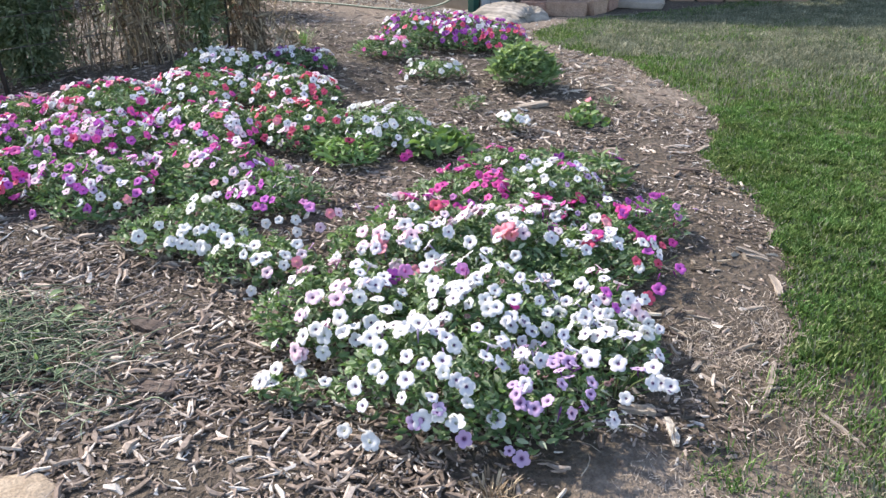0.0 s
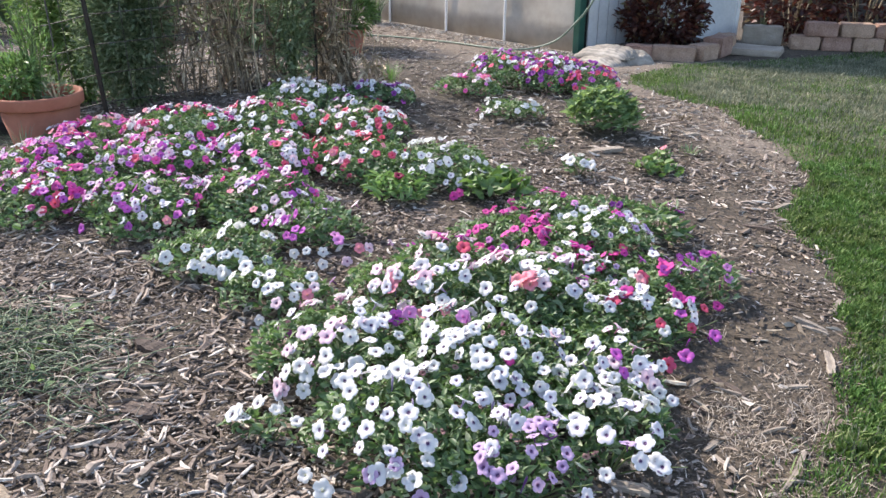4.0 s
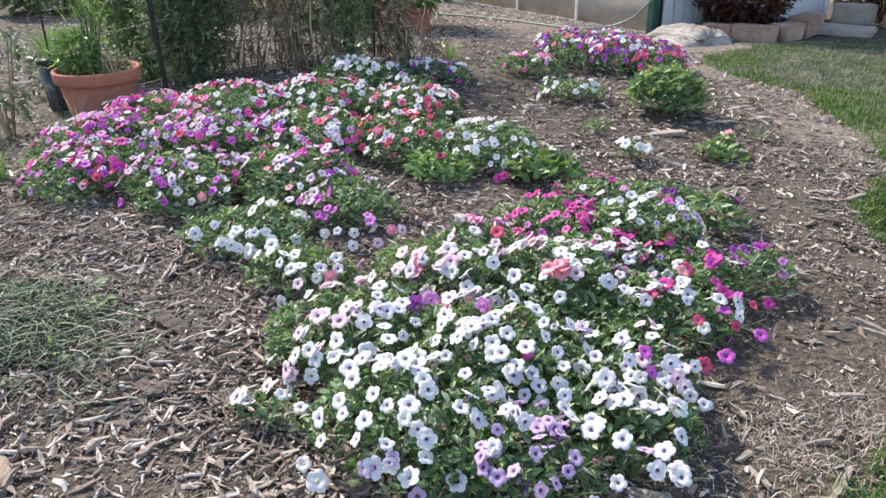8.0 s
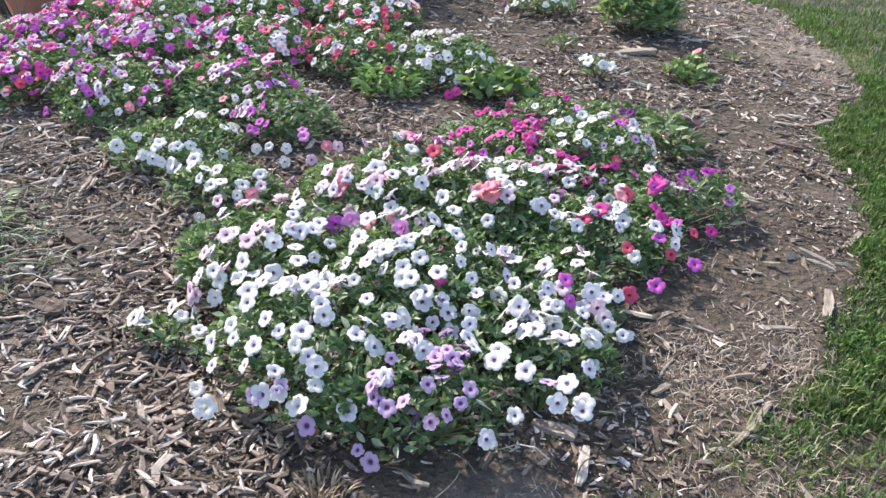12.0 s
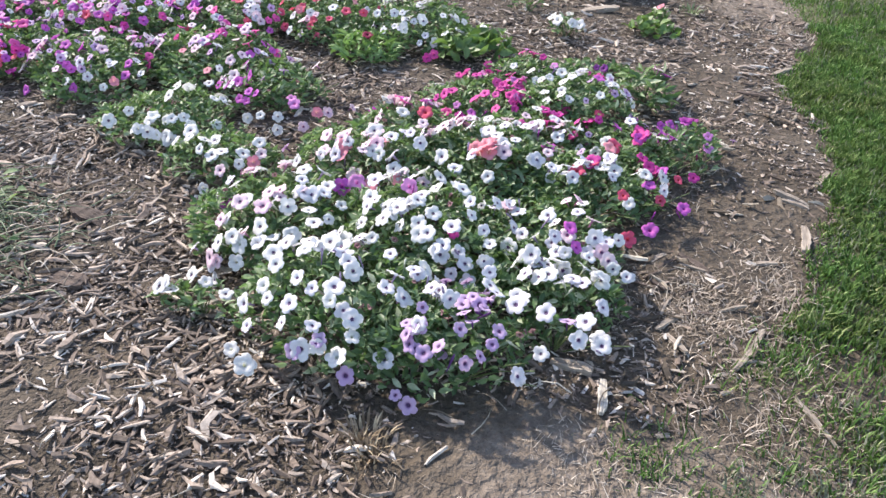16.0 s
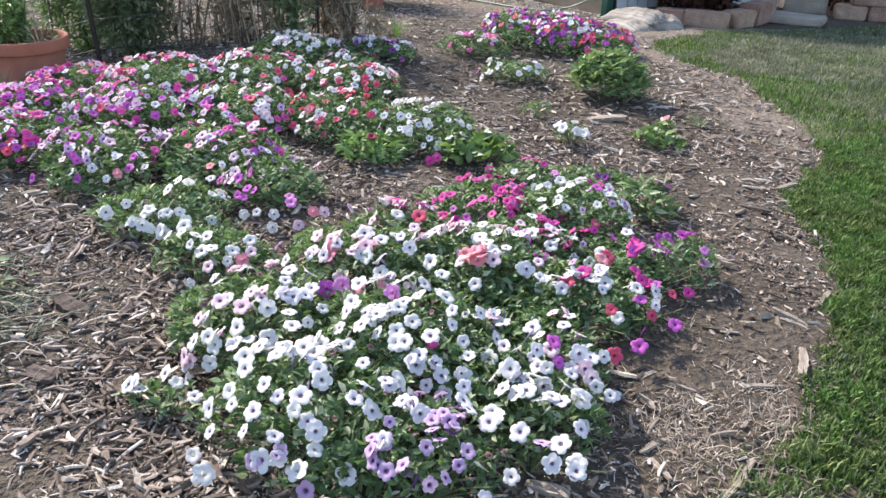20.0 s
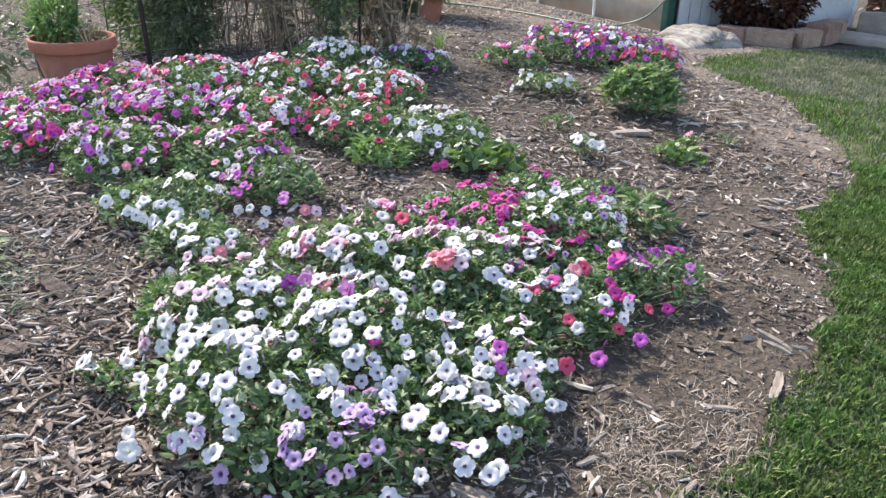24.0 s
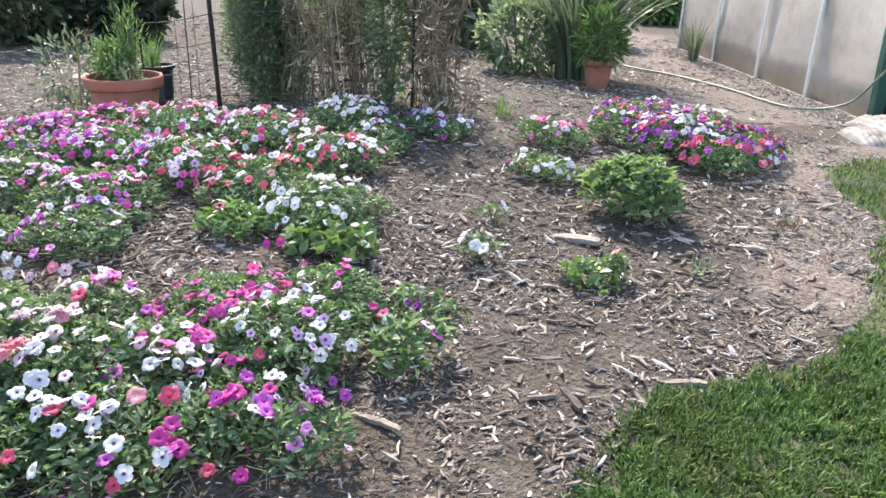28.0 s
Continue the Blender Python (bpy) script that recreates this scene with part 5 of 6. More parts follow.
petunia(-0.93, 2.60, 0.24, 0.22, 0.15, "W", 14, [(0.02, -0.15, "W"), (0.07, -0.13, "W"), (-0.02, -0.19, "W"), (0.03, -0.19, "W"), (0.15, -0.12, "W"), (0.21, -0.06, "W"), (-0.06, -0.13, "W"), (0.09, -0.13, "W"), (0.00, -0.19, "W"), (0.06, -0.19, "W"), (-0.13, -0.15, "W")])
petunia(-0.62, 2.90, 0.25, 0.24, 0.17, "PLBVW", 22, [(-0.138, -0.011, "P", 0.080), (-0.180, -0.040, "P", 0.072), (0.076, -0.115, "O", 0.086), (-0.06, -0.17, "P"), (-0.03, -0.18, "P"), (-0.09, -0.19, "P"), (0.11, -0.18, "O"), (-0.05, -0.23, "W"), (0.00, -0.23, "W"), (0.06, -0.22, "W"), (0.15, -0.22, "B"), (0.18, -0.15, "S"), (0.21, -0.12, "B"), (0.27, -0.02, "B"), (0.07, -0.26, "W"), (-0.09, -0.08, "P"), (-0.06, -0.20, "P"), (0.01, -0.00, "L"), (0.09, 0.12, "B")], leaves_at=(-0.07, 0.05, 0.20, 0.20))
petunia(-1.36, 2.92, 0.30, 0.28, 0.19, "LVPBOVP", 57, [(-0.13, -0.11, "L"), (-0.07, -0.02, "L"), (0.03, -0.06, "L"), (0.03, -0.18, "L"), (0.05, -0.14, "L"), (-0.05, -0.15, "W"), (0.05, -0.20, "L"), (0.08, -0.22, "V"), (0.01, -0.25, "V"), (0.04, -0.26, "P"), (-0.19, -0.22, "P"), (0.17, -0.20, "S"), (0.14, -0.23, "W"), (0.11, 0.07, "B"), (0.22, -0.02, "K"), (0.20, -0.08, "V"), (0.13, -0.14, "V"), (0.23, -0.12, "W")])
petunia(-1.85, 2.95, 0.30, 0.32, 0.19, "RKWPMLBVP", 95, [(-0.02, 0.12, "P"), (0.19, 0.09, "P"), (0.16, -0.04, "V"), (0.10, -0.18, "K"), (0.13, -0.12, "K"), (0.19, -0.10, "K"), (0.22, -0.10, "M"), (0.17, -0.17, "R"), (0.18, -0.21, "R"), (0.21, -0.15, "R"), (0.15, -0.25, "R"), (0.11, -0.26, "M"), (0.22, -0.02, "L")])
petunia(-1.00, 3.12, 0.30, 0.28, 0.19, "BWLKBVP", 59, [(-0.11, -0.06, "K"), (-0.03, -0.17, "S"), (0.09, -0.23, "S"), (0.10, -0.25, "V"), (0.13, -0.21, "V"), (0.01, 0.01, "P"), (0.25, 0.02, "P")])
petunia(-1.60, 3.40, 0.35, 0.30, 0.2, "KBLPVMBLVP", 109, [(0.18, -0.19, "M"), (0.24, -0.14, "P"), (0.28, -0.05, "K"), (0.02, -0.20, "R"), (-0.09, -0.21, "B"), (0.23, 0.03, "V")])
petunia(-2.15, 3.35, 0.33, 0.35, 0.21, "PPKLRMBOVP", 124, [(0.07, 0.08, "M"), (0.15, -0.11, "P"), (0.21, -0.14, "V"), (0.26, -0.09, "P"), (0.06, -0.23, "R")])
petunia(-2.20, 3.78, 0.32, 0.28, 0.2, "SKMPBRVP", 94, [(0.17, -0.06, "S"), (0.20, 0.04, "K")])
petunia(-1.15, 3.62, 0.33, 0.30, 0.2, "RKVPWBLVW", 76, [(-0.10, -0.24, "L"), (-0.05, -0.21, "K"), (-0.15, -0.14, "V"), (-0.11, -0.01, "V"), (-0.07, 0.01, "W"), (0.01, 0.01, "V"), (0.10, -0.08, "R"), (0.18, -0.20, "R"), (0.17, -0.15, "V"), (0.10, 0.09, "V"), (0.19, -0.12, "V"), (0.24, -0.07, "L"), (0.26, -0.16, "P")])
petunia(-1.75, 3.92, 0.35, 0.30, 0.2, "KSRMWBVVW", 95, [(-0.11, -0.21, "S"), (-0.03, -0.23, "S"), (-0.01, -0.20, "K"), (0.08, -0.22, "W"), (0.25, -0.12, "K"), (0.22, -0.19, "K"), (0.22, -0.03, "V"), (0.27, 0.05, "V")])
petunia(-0.72, 3.75, 0.30, 0.28, 0.18, "RSRVBVW", 50, [(-0.11, -0.16, "R"), (-0.03, -0.06, "R"), (0.07, -0.13, "V"), (0.06, 0.01, "V"), (-0.02, -0.18, "V"), (0.01, -0.23, "R"), (0.00, -0.25, "R"), (-0.12, -0.24, "R"), (0.07, -0.19, "R"), (0.13, -0.13, "R"), (0.14, -0.02, "S"), (0.20, -0.05, "V"), (0.20, -0.10, "R")])
petunia(-0.30, 3.78, 0.27, 0.28, 0.19, "VWVW", 41, [(-0.16, -0.12, "V"), (-0.14, 0.08, "W"), (-0.04, -0.10, "V"), (-0.08, 0.08, "W"), (0.03, -0.06, "V"), (-0.17, -0.17, "V"), (-0.11, -0.22, "V"), (-0.03, -0.23, "V"), (0.06, -0.17, "V"), (0.17, -0.07, "V"), (0.08, -0.23, "V"), (0.06, -0.26, "V"), (0.12, -0.23, "V"), (0.21, -0.12, "V"), (0.11, -0.34, "M"), (0.13, -0.29, "K")])
petunia(-1.30, 4.20, 0.33, 0.30, 0.2, "VWRKBVVW", 76, [(-0.16, -0.19, "V"), (-0.05, -0.25, "V"), (0.01, -0.21, "W"), (0.12, -0.05, "V"), (0.10, -0.13, "V"), (0.16, -0.07, "W"), (0.23, -0.07, "V"), (-0.01, -0.05, "R"), (0.16, -0.16, "R"), (0.17, -0.20, "V"), (0.24, 0.07, "V")])
petunia(-0.82, 4.25, 0.28, 0.28, 0.2, "RVWRBVW", 55, [(-0.09, -0.14, "V"), (-0.03, -0.13, "W"), (-0.00, -0.20, "R"), (-0.08, -0.21, "R"), (0.11, -0.04, "V"), (0.14, -0.11, "V"), (0.14, -0.19, "R"), (0.18, -0.14, "R"), (0.23, -0.12, "W")])
petunia(-1.33, 4.76, 0.32, 0.24, 0.18, "VVWLVW", 74, [(-0.06, -0.16, "V"), (0.06, -0.14, "W"), (0.14, -0.12, "V")])
petunia(-0.92, 5.08, 0.24, 0.18, 0.13, "DLVVW", 41, [(-0.03, -0.14, "V"), (0.11, -0.13, "D"), (0.17, -0.13, "P")])
petunia(-0.95, 4.65, 0.22, 0.20, 0.12, "RPVVW", 25, [(0.23, 0.11, "D")])
petunia(-0.06, 4.98, 0.20, 0.15, 0.13, "W", 9, [(-0.15, -0.06, "W"), (-0.15, -0.09, "W"), (-0.18, -0.12, "W"), (-0.08, -0.09, "W"), (-0.09, -0.11, "W"), (-0.13, -0.11, "W"), (0.04, -0.13, "W"), (0.07, -0.10, "W"), (0.09, -0.08, "W"), (0.14, -0.08, "W"), (0.18, -0.05, "W"), (-0.22, -0.03, "P")])
petunia(-0.40, 5.47, 0.24, 0.20, 0.17, "KBOSB", 22, [(-0.14, -0.15, "K"), (-0.00, -0.19, "K"), (0.05, -0.13, "B"), (0.13, -0.12, "O"), (0.15, -0.07, "W")])
petunia(-0.20, 6.10, 0.29, 0.48, 0.19, "DDPRVWDP", 135, [(-0.02, -0.31, "W"), (0.04, -0.31, "W"), (0.07, -0.28, "W"), (0.14, -0.26, "W"), (0.15, -0.19, "V"), (-0.01, -0.39, "D"), (0.10, -0.35, "D"), (-0.14, -0.23, "D"), (0.04, -0.20, "M"), (0.01, 0.01, "P"), (-0.01, -0.24, "R"), (0.05, -0.24, "R"), (0.13, -0.22, "M"), (-0.18, -0.17, "P")])
petunia(0.10, 6.09, 0.30, 0.50, 0.2, "DWPWWRD", 135, [(0.03, -0.24, "W"), (0.04, -0.19, "W"), (0.07, -0.15, "W"), (0.09, -0.06, "W"), (0.08, -0.24, "W"), (0.12, -0.20, "W"), (0.08, -0.27, "W"), (-0.09, -0.32, "V"), (-0.05, -0.33, "D"), (-0.02, -0.33, "D"), (-0.16, -0.05, "R"), (-0.02, -0.16, "M"), (0.06, 0.13, "P"), (0.19, -0.05, "R"), (0.21, 0.05, "M"), (0.14, -0.11, "M"), (0.00, -0.26, "M")])
petunia(0.38, 6.07, 0.26, 0.46, 0.15, "DRRPRDW", 125, [(-0.01, -0.20, "V"), (0.05, -0.23, "V"), (-0.11, -0.23, "V"), (0.01, -0.07, "D"), (0.06, -0.09, "D"), (0.11, -0.13, "D"), (0.14, -0.13, "P"), (0.05, -0.19, "D"), (0.09, -0.21, "D"), (0.05, -0.26, "P"), (-0.10, -0.27, "R"), (-0.13, -0.35, "R"), (-0.04, -0.33, "R"), (0.03, -0.28, "R"), (0.08, -0.27, "R"), (0.14, -0.23, "R"), (0.18, -0.19, "R"), (0.20, -0.13, "S"), (0.24, -0.13, "S"), (-0.05, -0.29, "R"), (0.09, -0.24, "R"), (0.19, 0.03, "M")])

# ---- leafy plants among the petunias ----
petunia(-0.46, 3.46, 0.15, 0.13, 0.085, "R", 0, [(0.03, -0.07, "Z", 0.125)], LEAF_LIME, 0.058, 0.30, 4800, 0.027, "leafy_plant", "bushy bright green plant with one dark red flower head")
petunia(-0.04, 3.63, 0.17, 0.15, 0.10, "W", 0, [(-0.10, -0.05, "W"), (0.05, 0.08, "W"), (0.15, 0.05, "V")], LEAF_BRIGHT, 0.065, 0.5, 2600, 0.02, "leafy_plant", "broad-leaved green plant with a few small white flowers")
petunia(0.71, 3.34, 0.11, 0.14, 0.12, "O", 0, [(0.05, 0.04, "B"), (0.08, 0.05, "P")], LEAF, 0.058, 0.30, 3600, 0.022, "leafy_plant", "dark green leafy plant at the edge of the petunias")
petunia(0.52, 3.60, 0.17, 0.10, 0.06, "D", 3, [], LEAF, 0.036, 0.5, 3600, 0.02, "petunia_plant", "low trailing petunia with dark violet flowers")
petunia(0.36, 4.03, 0.09, 0.08, 0.11, "W", 0, [(-0.07, 0.0, "W"), (0.03, -0.05, "W"), (0.08, 0.04, "W"), (0.01, 0.05, "W"), (-0.04, -0.05, "W"), (0.06, -0.04, "W")], LEAF, 0.034, 0.4, 5200, 0.03, "petunia_plant", "small young petunia with six white flowers")
petunia(0.15, 4.35, 0.09, 0.07, 0.11, "V", 2, [], LEAF, 0.034, 0.3, 3600, 0.018, "petunia_plant", "small thin petunia seedling with pale flowers")
petunia(0.77, 4.20, 0.12, 0.09, 0.06, "S", 0, [], LEAF_BRIGHT, 0.045, 0.6, 3800, 0.02, "young_plant", "low young green plant spreading on the mulch")
petunia(0.80, 4.30, 0.05, 0.05, 0.09, "S", 0, [(0.0, 0.0, "S")], LEAF_BRIGHT, 0.035, 0.5, 5200, 0.022, "young_plant", "small upright green plant with a coral flower")
petunia(0.49, 4.91, 0.215, 0.20, 0.23, "W", 0, [], LEAF_BUSH, 0.070, 0.31, 7000, 0.02, "green_bush", "rounded bright green bush with no flowers")

# ---- mulch ----
# a split sliver: three sections of four corners, bent and tapered, open below
CHIP_QUADS = np.array([(k + j, k + j + 1, k + j + 5, k + j + 4) for k in (0, 4) for j in range(3)])


def chip_shapes(n):
    y = np.repeat(np.array([-0.5, 0.0, 0.5])[None], n, 0) + rng.uniform(-0.1, 0.1, (n, 3))
    wide = np.stack([rng.uniform(0.15, 0.8, n), np.ones(n), rng.uniform(0.08, 0.9, n)], 1)
    tall = np.stack([rng.uniform(0.3, 0.9, n), np.ones(n), rng.uniform(0.2, 0.9, n)], 1)
    side = rng.normal(0, 0.45, (n, 3)) * np.array([1, 0.4, 1])
    bow = np.stack([rng.normal(0, 0.5, n), np.zeros(n), rng.normal(0, 0.5, n)], 1)
    s = np.zeros((n, 3, 4, 3))
    for j, (u, z) in enumerate(((-0.5, -0.6), (-0.36, 0.5), (0.36, 0.5), (0.5, -0.6))):
        s[:, :, j, 0] = (u + rng.uniform(-0.1, 0.1, (n, 1))) * wide + side
        s[:, :, j, 1] = y + rng.uniform(-0.08, 0.08, (n, 3))
        s[:, :, j, 2] = (z * tall + rng.uniform(-0.12, 0.12, (n, 3))) + bow
    return s.reshape(n, 12, 3)


ROOF = np.array([(-0.5, -0.5, 0), (0.12, -0.42, 0.5), (0.5, -0.3, 0), (-0.4, 0.35, 0), (-0.05, 0.5, 0.35), (0.3, 0.42, 0)])
ROOF_QUADS = np.array([(0, 1, 4, 3), (1, 2, 5, 4)])


def shreds_mesh(name, xs, ys, long0, long1, mat):
    """Fine fibres and crumbs that cover the soil."""
    n = len(xs)
    a = rng.uniform(0, 2 * math.pi, n)
    along = np.stack([np.cos(a), np.sin(a), rng.normal(0, 0.2, n)], -1)
    ln = long0 + (long1 - long0) * rng.uniform(0, 1, n) ** 2.5
    sc = np.stack([0.002 + ln * rng.uniform(0.06, 0.4, n), ln, 0.002 + ln * rng.uniform(0.05, 0.2, n)], -1)
    shape = np.repeat(ROOF[None], n, 0) + rng.uniform(-0.12, 0.12, (n, 6, 3)) * np.array([1, 1, 0.5])
    v, f = many(shape, ROOF_QUADS, axes(along, np.array([0, 0, 1.0]) + rng.normal(0, 0.3, (n, 3))), np.stack([xs, ys, ground_z(xs, ys) + rng.uniform(-0.002, 0.008, n)], -1), sc)
    return np_mesh(name, v, f, mat)


def chips_mesh(name, xs, ys, long0, long1, flat, mat, lift=0.004):
    n = len(xs)
    a = rng.uniform(0, 2 * math.pi, n)
    along = np.stack([np.cos(a), np.sin(a), rng.normal(0, 0.16, n)], -1)
    up = np.array([0, 0, 1.0]) + rng.normal(0, 0.35, (n, 3))
    ln = long0 + (long1 - long0) * rng.uniform(0, 1, n) ** 2.7
    sc = np.stack([ln * rng.uniform(0.05, 0.30, n) + 0.002, ln, np.clip(ln * flat * rng.uniform(0.4, 1.2, n), 0.0012, 0.009)], -1)
    z = ground_z(xs, ys) + lift + rng.uniform(0, 0.012, n)
    v, f = many(chip_shapes(n), CHIP_QUADS, axes(along, up), np.stack([xs, ys, z], -1), sc)
    return np_mesh(name, v, f, mat)


def bed(xs, ys):
    bare = patchy(xs, ys, 4.5, 1.1) > 0.45
    lawn_side = lawn_in(xs, ys)
    keep = (lawn_side < 0.03) & (ys < 7.0 + 0.25 * xs)
    near_edge = (lawn_side > -0.30) & (ys < 3.3) | (((xs - 0.98) / 0.30) ** 2 + ((ys - 2.7) / 0.75) ** 2 < 1)
    bald = ((xs + 0.78) / 0.34) ** 2 + ((ys - 1.13) / 0.2) ** 2 < 1
    keep &= ~bald | (rng.uniform(0, 1, len(xs)) < 0.35)
    return keep & (rng.uniform(0, 1, len(xs)) < np.where(near_edge, 0.045, np.where(bare, 0.5, 1.0) * (1 - 0.87 * step(-0.65, -0.25, lawn_side) * (ys < 3.3)) * (1 - 0.7 * step(-0.45, -0.12, lawn_side) * step(4.3, 5.0, ys))))


mulch = thing("mulch", 0, 0, 0, "weathered brown and grey bark mulch over the bed", "mulch", kind="structure")
xs, ys = scatter(27000, -1.9, 1.5, 1.0, 3.4, bed)
right = xs + 0.08 * patchy(xs, ys, 6, 0.5) > 0.45
tagged(part("fine_chips", chips_mesh("fine_chips", xs[~right], ys[~right], 0.007, 0.064, 0.12, CHIPS), parent=mulch), kind="stuff")
tagged(part("fine_chips", chips_mesh("fine_chips", xs[right], ys[right], 0.008, 0.07, 0.14, CHIP_BROWN), parent=mulch), kind="stuff")
xs, ys = scatter(2600, -1.6, 0.35, 1.0, 2.7, bed)
tagged(part("pale_slivers", chips_mesh("pale_slivers", xs, ys, 0.012, 0.075, 0.12, CHIP_PALE, 0.009), parent=mulch), kind="stuff")
xs, ys = scatter(14500, -4.2, 1.6, 2.4, 7.2, lambda x, y: bed(x, y) & ((y > 3.4) | (x < -1.9)))
tagged(part("far_chips", chips_mesh("far_chips", xs, ys, 0.012, 0.075, 0.15, CHIPS), parent=mulch), kind="stuff")
xs, ys = scatter(13000, -11, 0.4, 2.6, 12.5, lambda x, y: (y < 9.2 - 0.84 * (x - 0.1) + 1.5 * (x < -2.5)) & ((y > 6.6) | (x < -4.0)))
tagged(part("distant_chips", chips_mesh("distant_chips", xs, ys, 0.02, 0.09, 0.15, CHIP_PALE), parent=mulch), kind="stuff")
xs, ys = scatter(76000, -1.9, 1.5, 1.0, 4.4, lambda x, y: (lawn_in(x, y) < 0.03) & (rng.uniform(0, 1, len(x)) < np.where((((x - 0.95) / 0.34) ** 2 + ((y - 2.4) / 0.75) ** 2 < 1) | ((x > 0.1) & (y < 1.6)), 0.26, 1.0)))
tagged(part("fine_shreds", shreds_mesh("fine_shreds", xs, ys, 0.005, 0.04, CHIPS), parent=mulch), kind="stuff")
xs, ys = scatter(30000, -3.6, 1.6, 3.4, 7.6, lambda x, y: (lawn_in(x, y) < 0.03) & ((y > 4.4) | (x < -1.9)) & (rng.uniform(0, 1, len(x)) < 1 - 0.6 * step(-0.45, -0.12, lawn_in(x, y))))
tagged(part("far_shreds", shreds_mesh("far_shreds", xs, ys, 0.008, 0.05, CHIP_BROWN), parent=mulch), kind="stuff")
xs, ys = scatter(30000, -6.5, -1.2, 2.6, 10.0, lambda x, y: (y < 9.0 - 0.84 * (x - 0.1)) & ((y > 7.4) | (x < -3.4)))
tagged(part("distant_shreds", shreds_mesh("distant_shreds", xs, ys, 0.015, 0.07, CHIP_PALE), parent=mulch), kind="stuff")
chip_set = []
for k in range(10):
    s = chip_shapes(1)[0] * np.array([rng.uniform(0.12, 0.26), 1.0, rng.uniform(0.09, 0.14)])
    chip_set.append(np_mesh("bark_chip", s, CHIP_QUADS, CHIP_ONE))
xs, ys = scatter(1500, -1.5, 1.35, 1.15, 4.2, bed)
for x, y in list(zip(xs, ys))[:290]:
    ob = new("bark_chip", chip_set[rng.integers(0, 10)])
    ob.parent = mulch
    s = rng.uniform(0.03, 0.07)
    ob.matrix_local = pose(x, y, gz(x, y) + 0.012, rng.normal(0, 9), rng.normal(0, 12), rng.uniform(0, 360)) @ Matrix.Diagonal((s, s, s, 1))

xs, ys = scatter(46000, -5.0, 0.4, -2.2, 3.4, lambda x, y: (lawn_in(x, y) < -0.1) & ((y < 1.0) | (x < -1.9)) & (rng.uniform(0, 1, len(x)) < step(-5.0, -2.6, x) * step(-2.2, 0.2, y)))
tagged(part("outer_chips", chips_mesh("outer_chips", xs, ys, 0.012, 0.08, 0.14, CHIPS), parent=mulch), kind="stuff")
# thin twigs and fibres lying over the chips
runs = []
xs, ys = scatter(520, -1.6, 1.3, 1.1, 5.0, lambda x, y: lawn_in(x, y) < -0.02)
for x, y in zip(xs, ys):
    a, ln, b = rng.uniform(0, 6.28), rng.uniform(0.04, 0.12), rng.normal(0, 0.5)
    z = gz(x, y) + 0.014
    runs.append(([(x + math.cos(a + b * t) * ln * t, y + math.sin(a + b * t) * ln * t, z + 0.012 * math.sin(3 * t)) for t in np.linspace(0, 1, 4)], rng.uniform(0.0012, 0.003), 0.4))
tagged(part("twigs", tubes_mesh("twigs", runs, CHIP_BROWN, 4), parent=mulch), kind="stuff")

xs, ys = scatter(3000, -0.3, 1.5, 3.2, 6.2, lambda x, y: (lawn_in(x, y) < 0.0) & (rng.uniform(0, 1, len(x)) < 0.6 + 0.4 * patchy(x, y, 5, 0.2)))
tagged(part("chunky_chips", chips_mesh("chunky_chips", xs, ys, 0.012, 0.085, 0.14, CHIP_PALE), parent=mulch), kind="stuff")

# gravel strip at the foot of the greenhouse
gravel = thing("gravel_strip", 0, 0, 0, "pale gravel along the foot of the greenhouse", "gravel", kind="structure")
t, d = rng.uniform(-0.4, 4.6, 3800), np.abs(rng.normal(0, 0.2, 3800))
xs, ys = WALL_AT.x + WALL_DIR.x * t - 0.644 * d, WALL_AT.y + WALL_DIR.y * t - 0.765 * d
tagged(part("stones", chips_mesh("stones", xs, ys, 0.014, 0.045, 0.5, GRAVEL, 0.0), parent=gravel), kind="stuff")
xs, ys = scatter(1300, 0.0, 1.5, 4.9, 8.1, lambda x, y: (lawn_in(x, y) < 0.02) & (lawn_in(x, y) > -0.55))
tagged(part("grit", chips_mesh("grit", xs, ys, 0.01, 0.05, 0.3, GRAVEL, 0.0), parent=gravel), kind="stuff")

# dry grass along the near edge of the lawn
straw = thing("dry_grass_edge", 0, 0, 0, "bleached dry grass between the bed and the lawn", "dry grass", kind="stuff")
def patch(xs, ys, spots):
    """Keeps places round some spots (x, y, rx, ry), thinning outwards."""
    near = np.zeros(len(xs))
    for cx, cy, rx, ry in spots:
        near = np.maximum(near, np.exp(-((xs - cx) / rx) ** 2 - ((ys - cy) / ry) ** 2))
    return rng.uniform(0, 1, len(xs)) < near * (0.75 + 0.5 * patchy(xs, ys, 17, 0.8))


xs, ys = scatter(36000, 0.2, 1.7, 0.9, 2.5, lambda x, y: patch(x, y, [(0.86, 2.02, 0.15, 0.20), (0.98, 1.72, 0.16, 0.16), (0.56, 1.42, 0.16, 0.10), (1.15, 1.45, 0.2, 0.2), (0.85, 1.2, 0.3, 0.15), (1.06, 2.25, 0.08, 0.2)]))
part("blades", blades("blades", xs, ys, 0.013, 0.0026, 3.6, STRAW), parent=straw)
xs, ys = scatter(3000, -0.1, 1.2, 1.0, 3.2, lambda x, y: (lawn_in(x, y) < 0.1) & (patchy(x, y, 7, 1.2) > 0.3) & ((x > 0.62) | (y < 1.5)))
part("blades", blades("blades", xs, ys, 0.012, 0.0026, 5.0, STRAW), parent=straw)
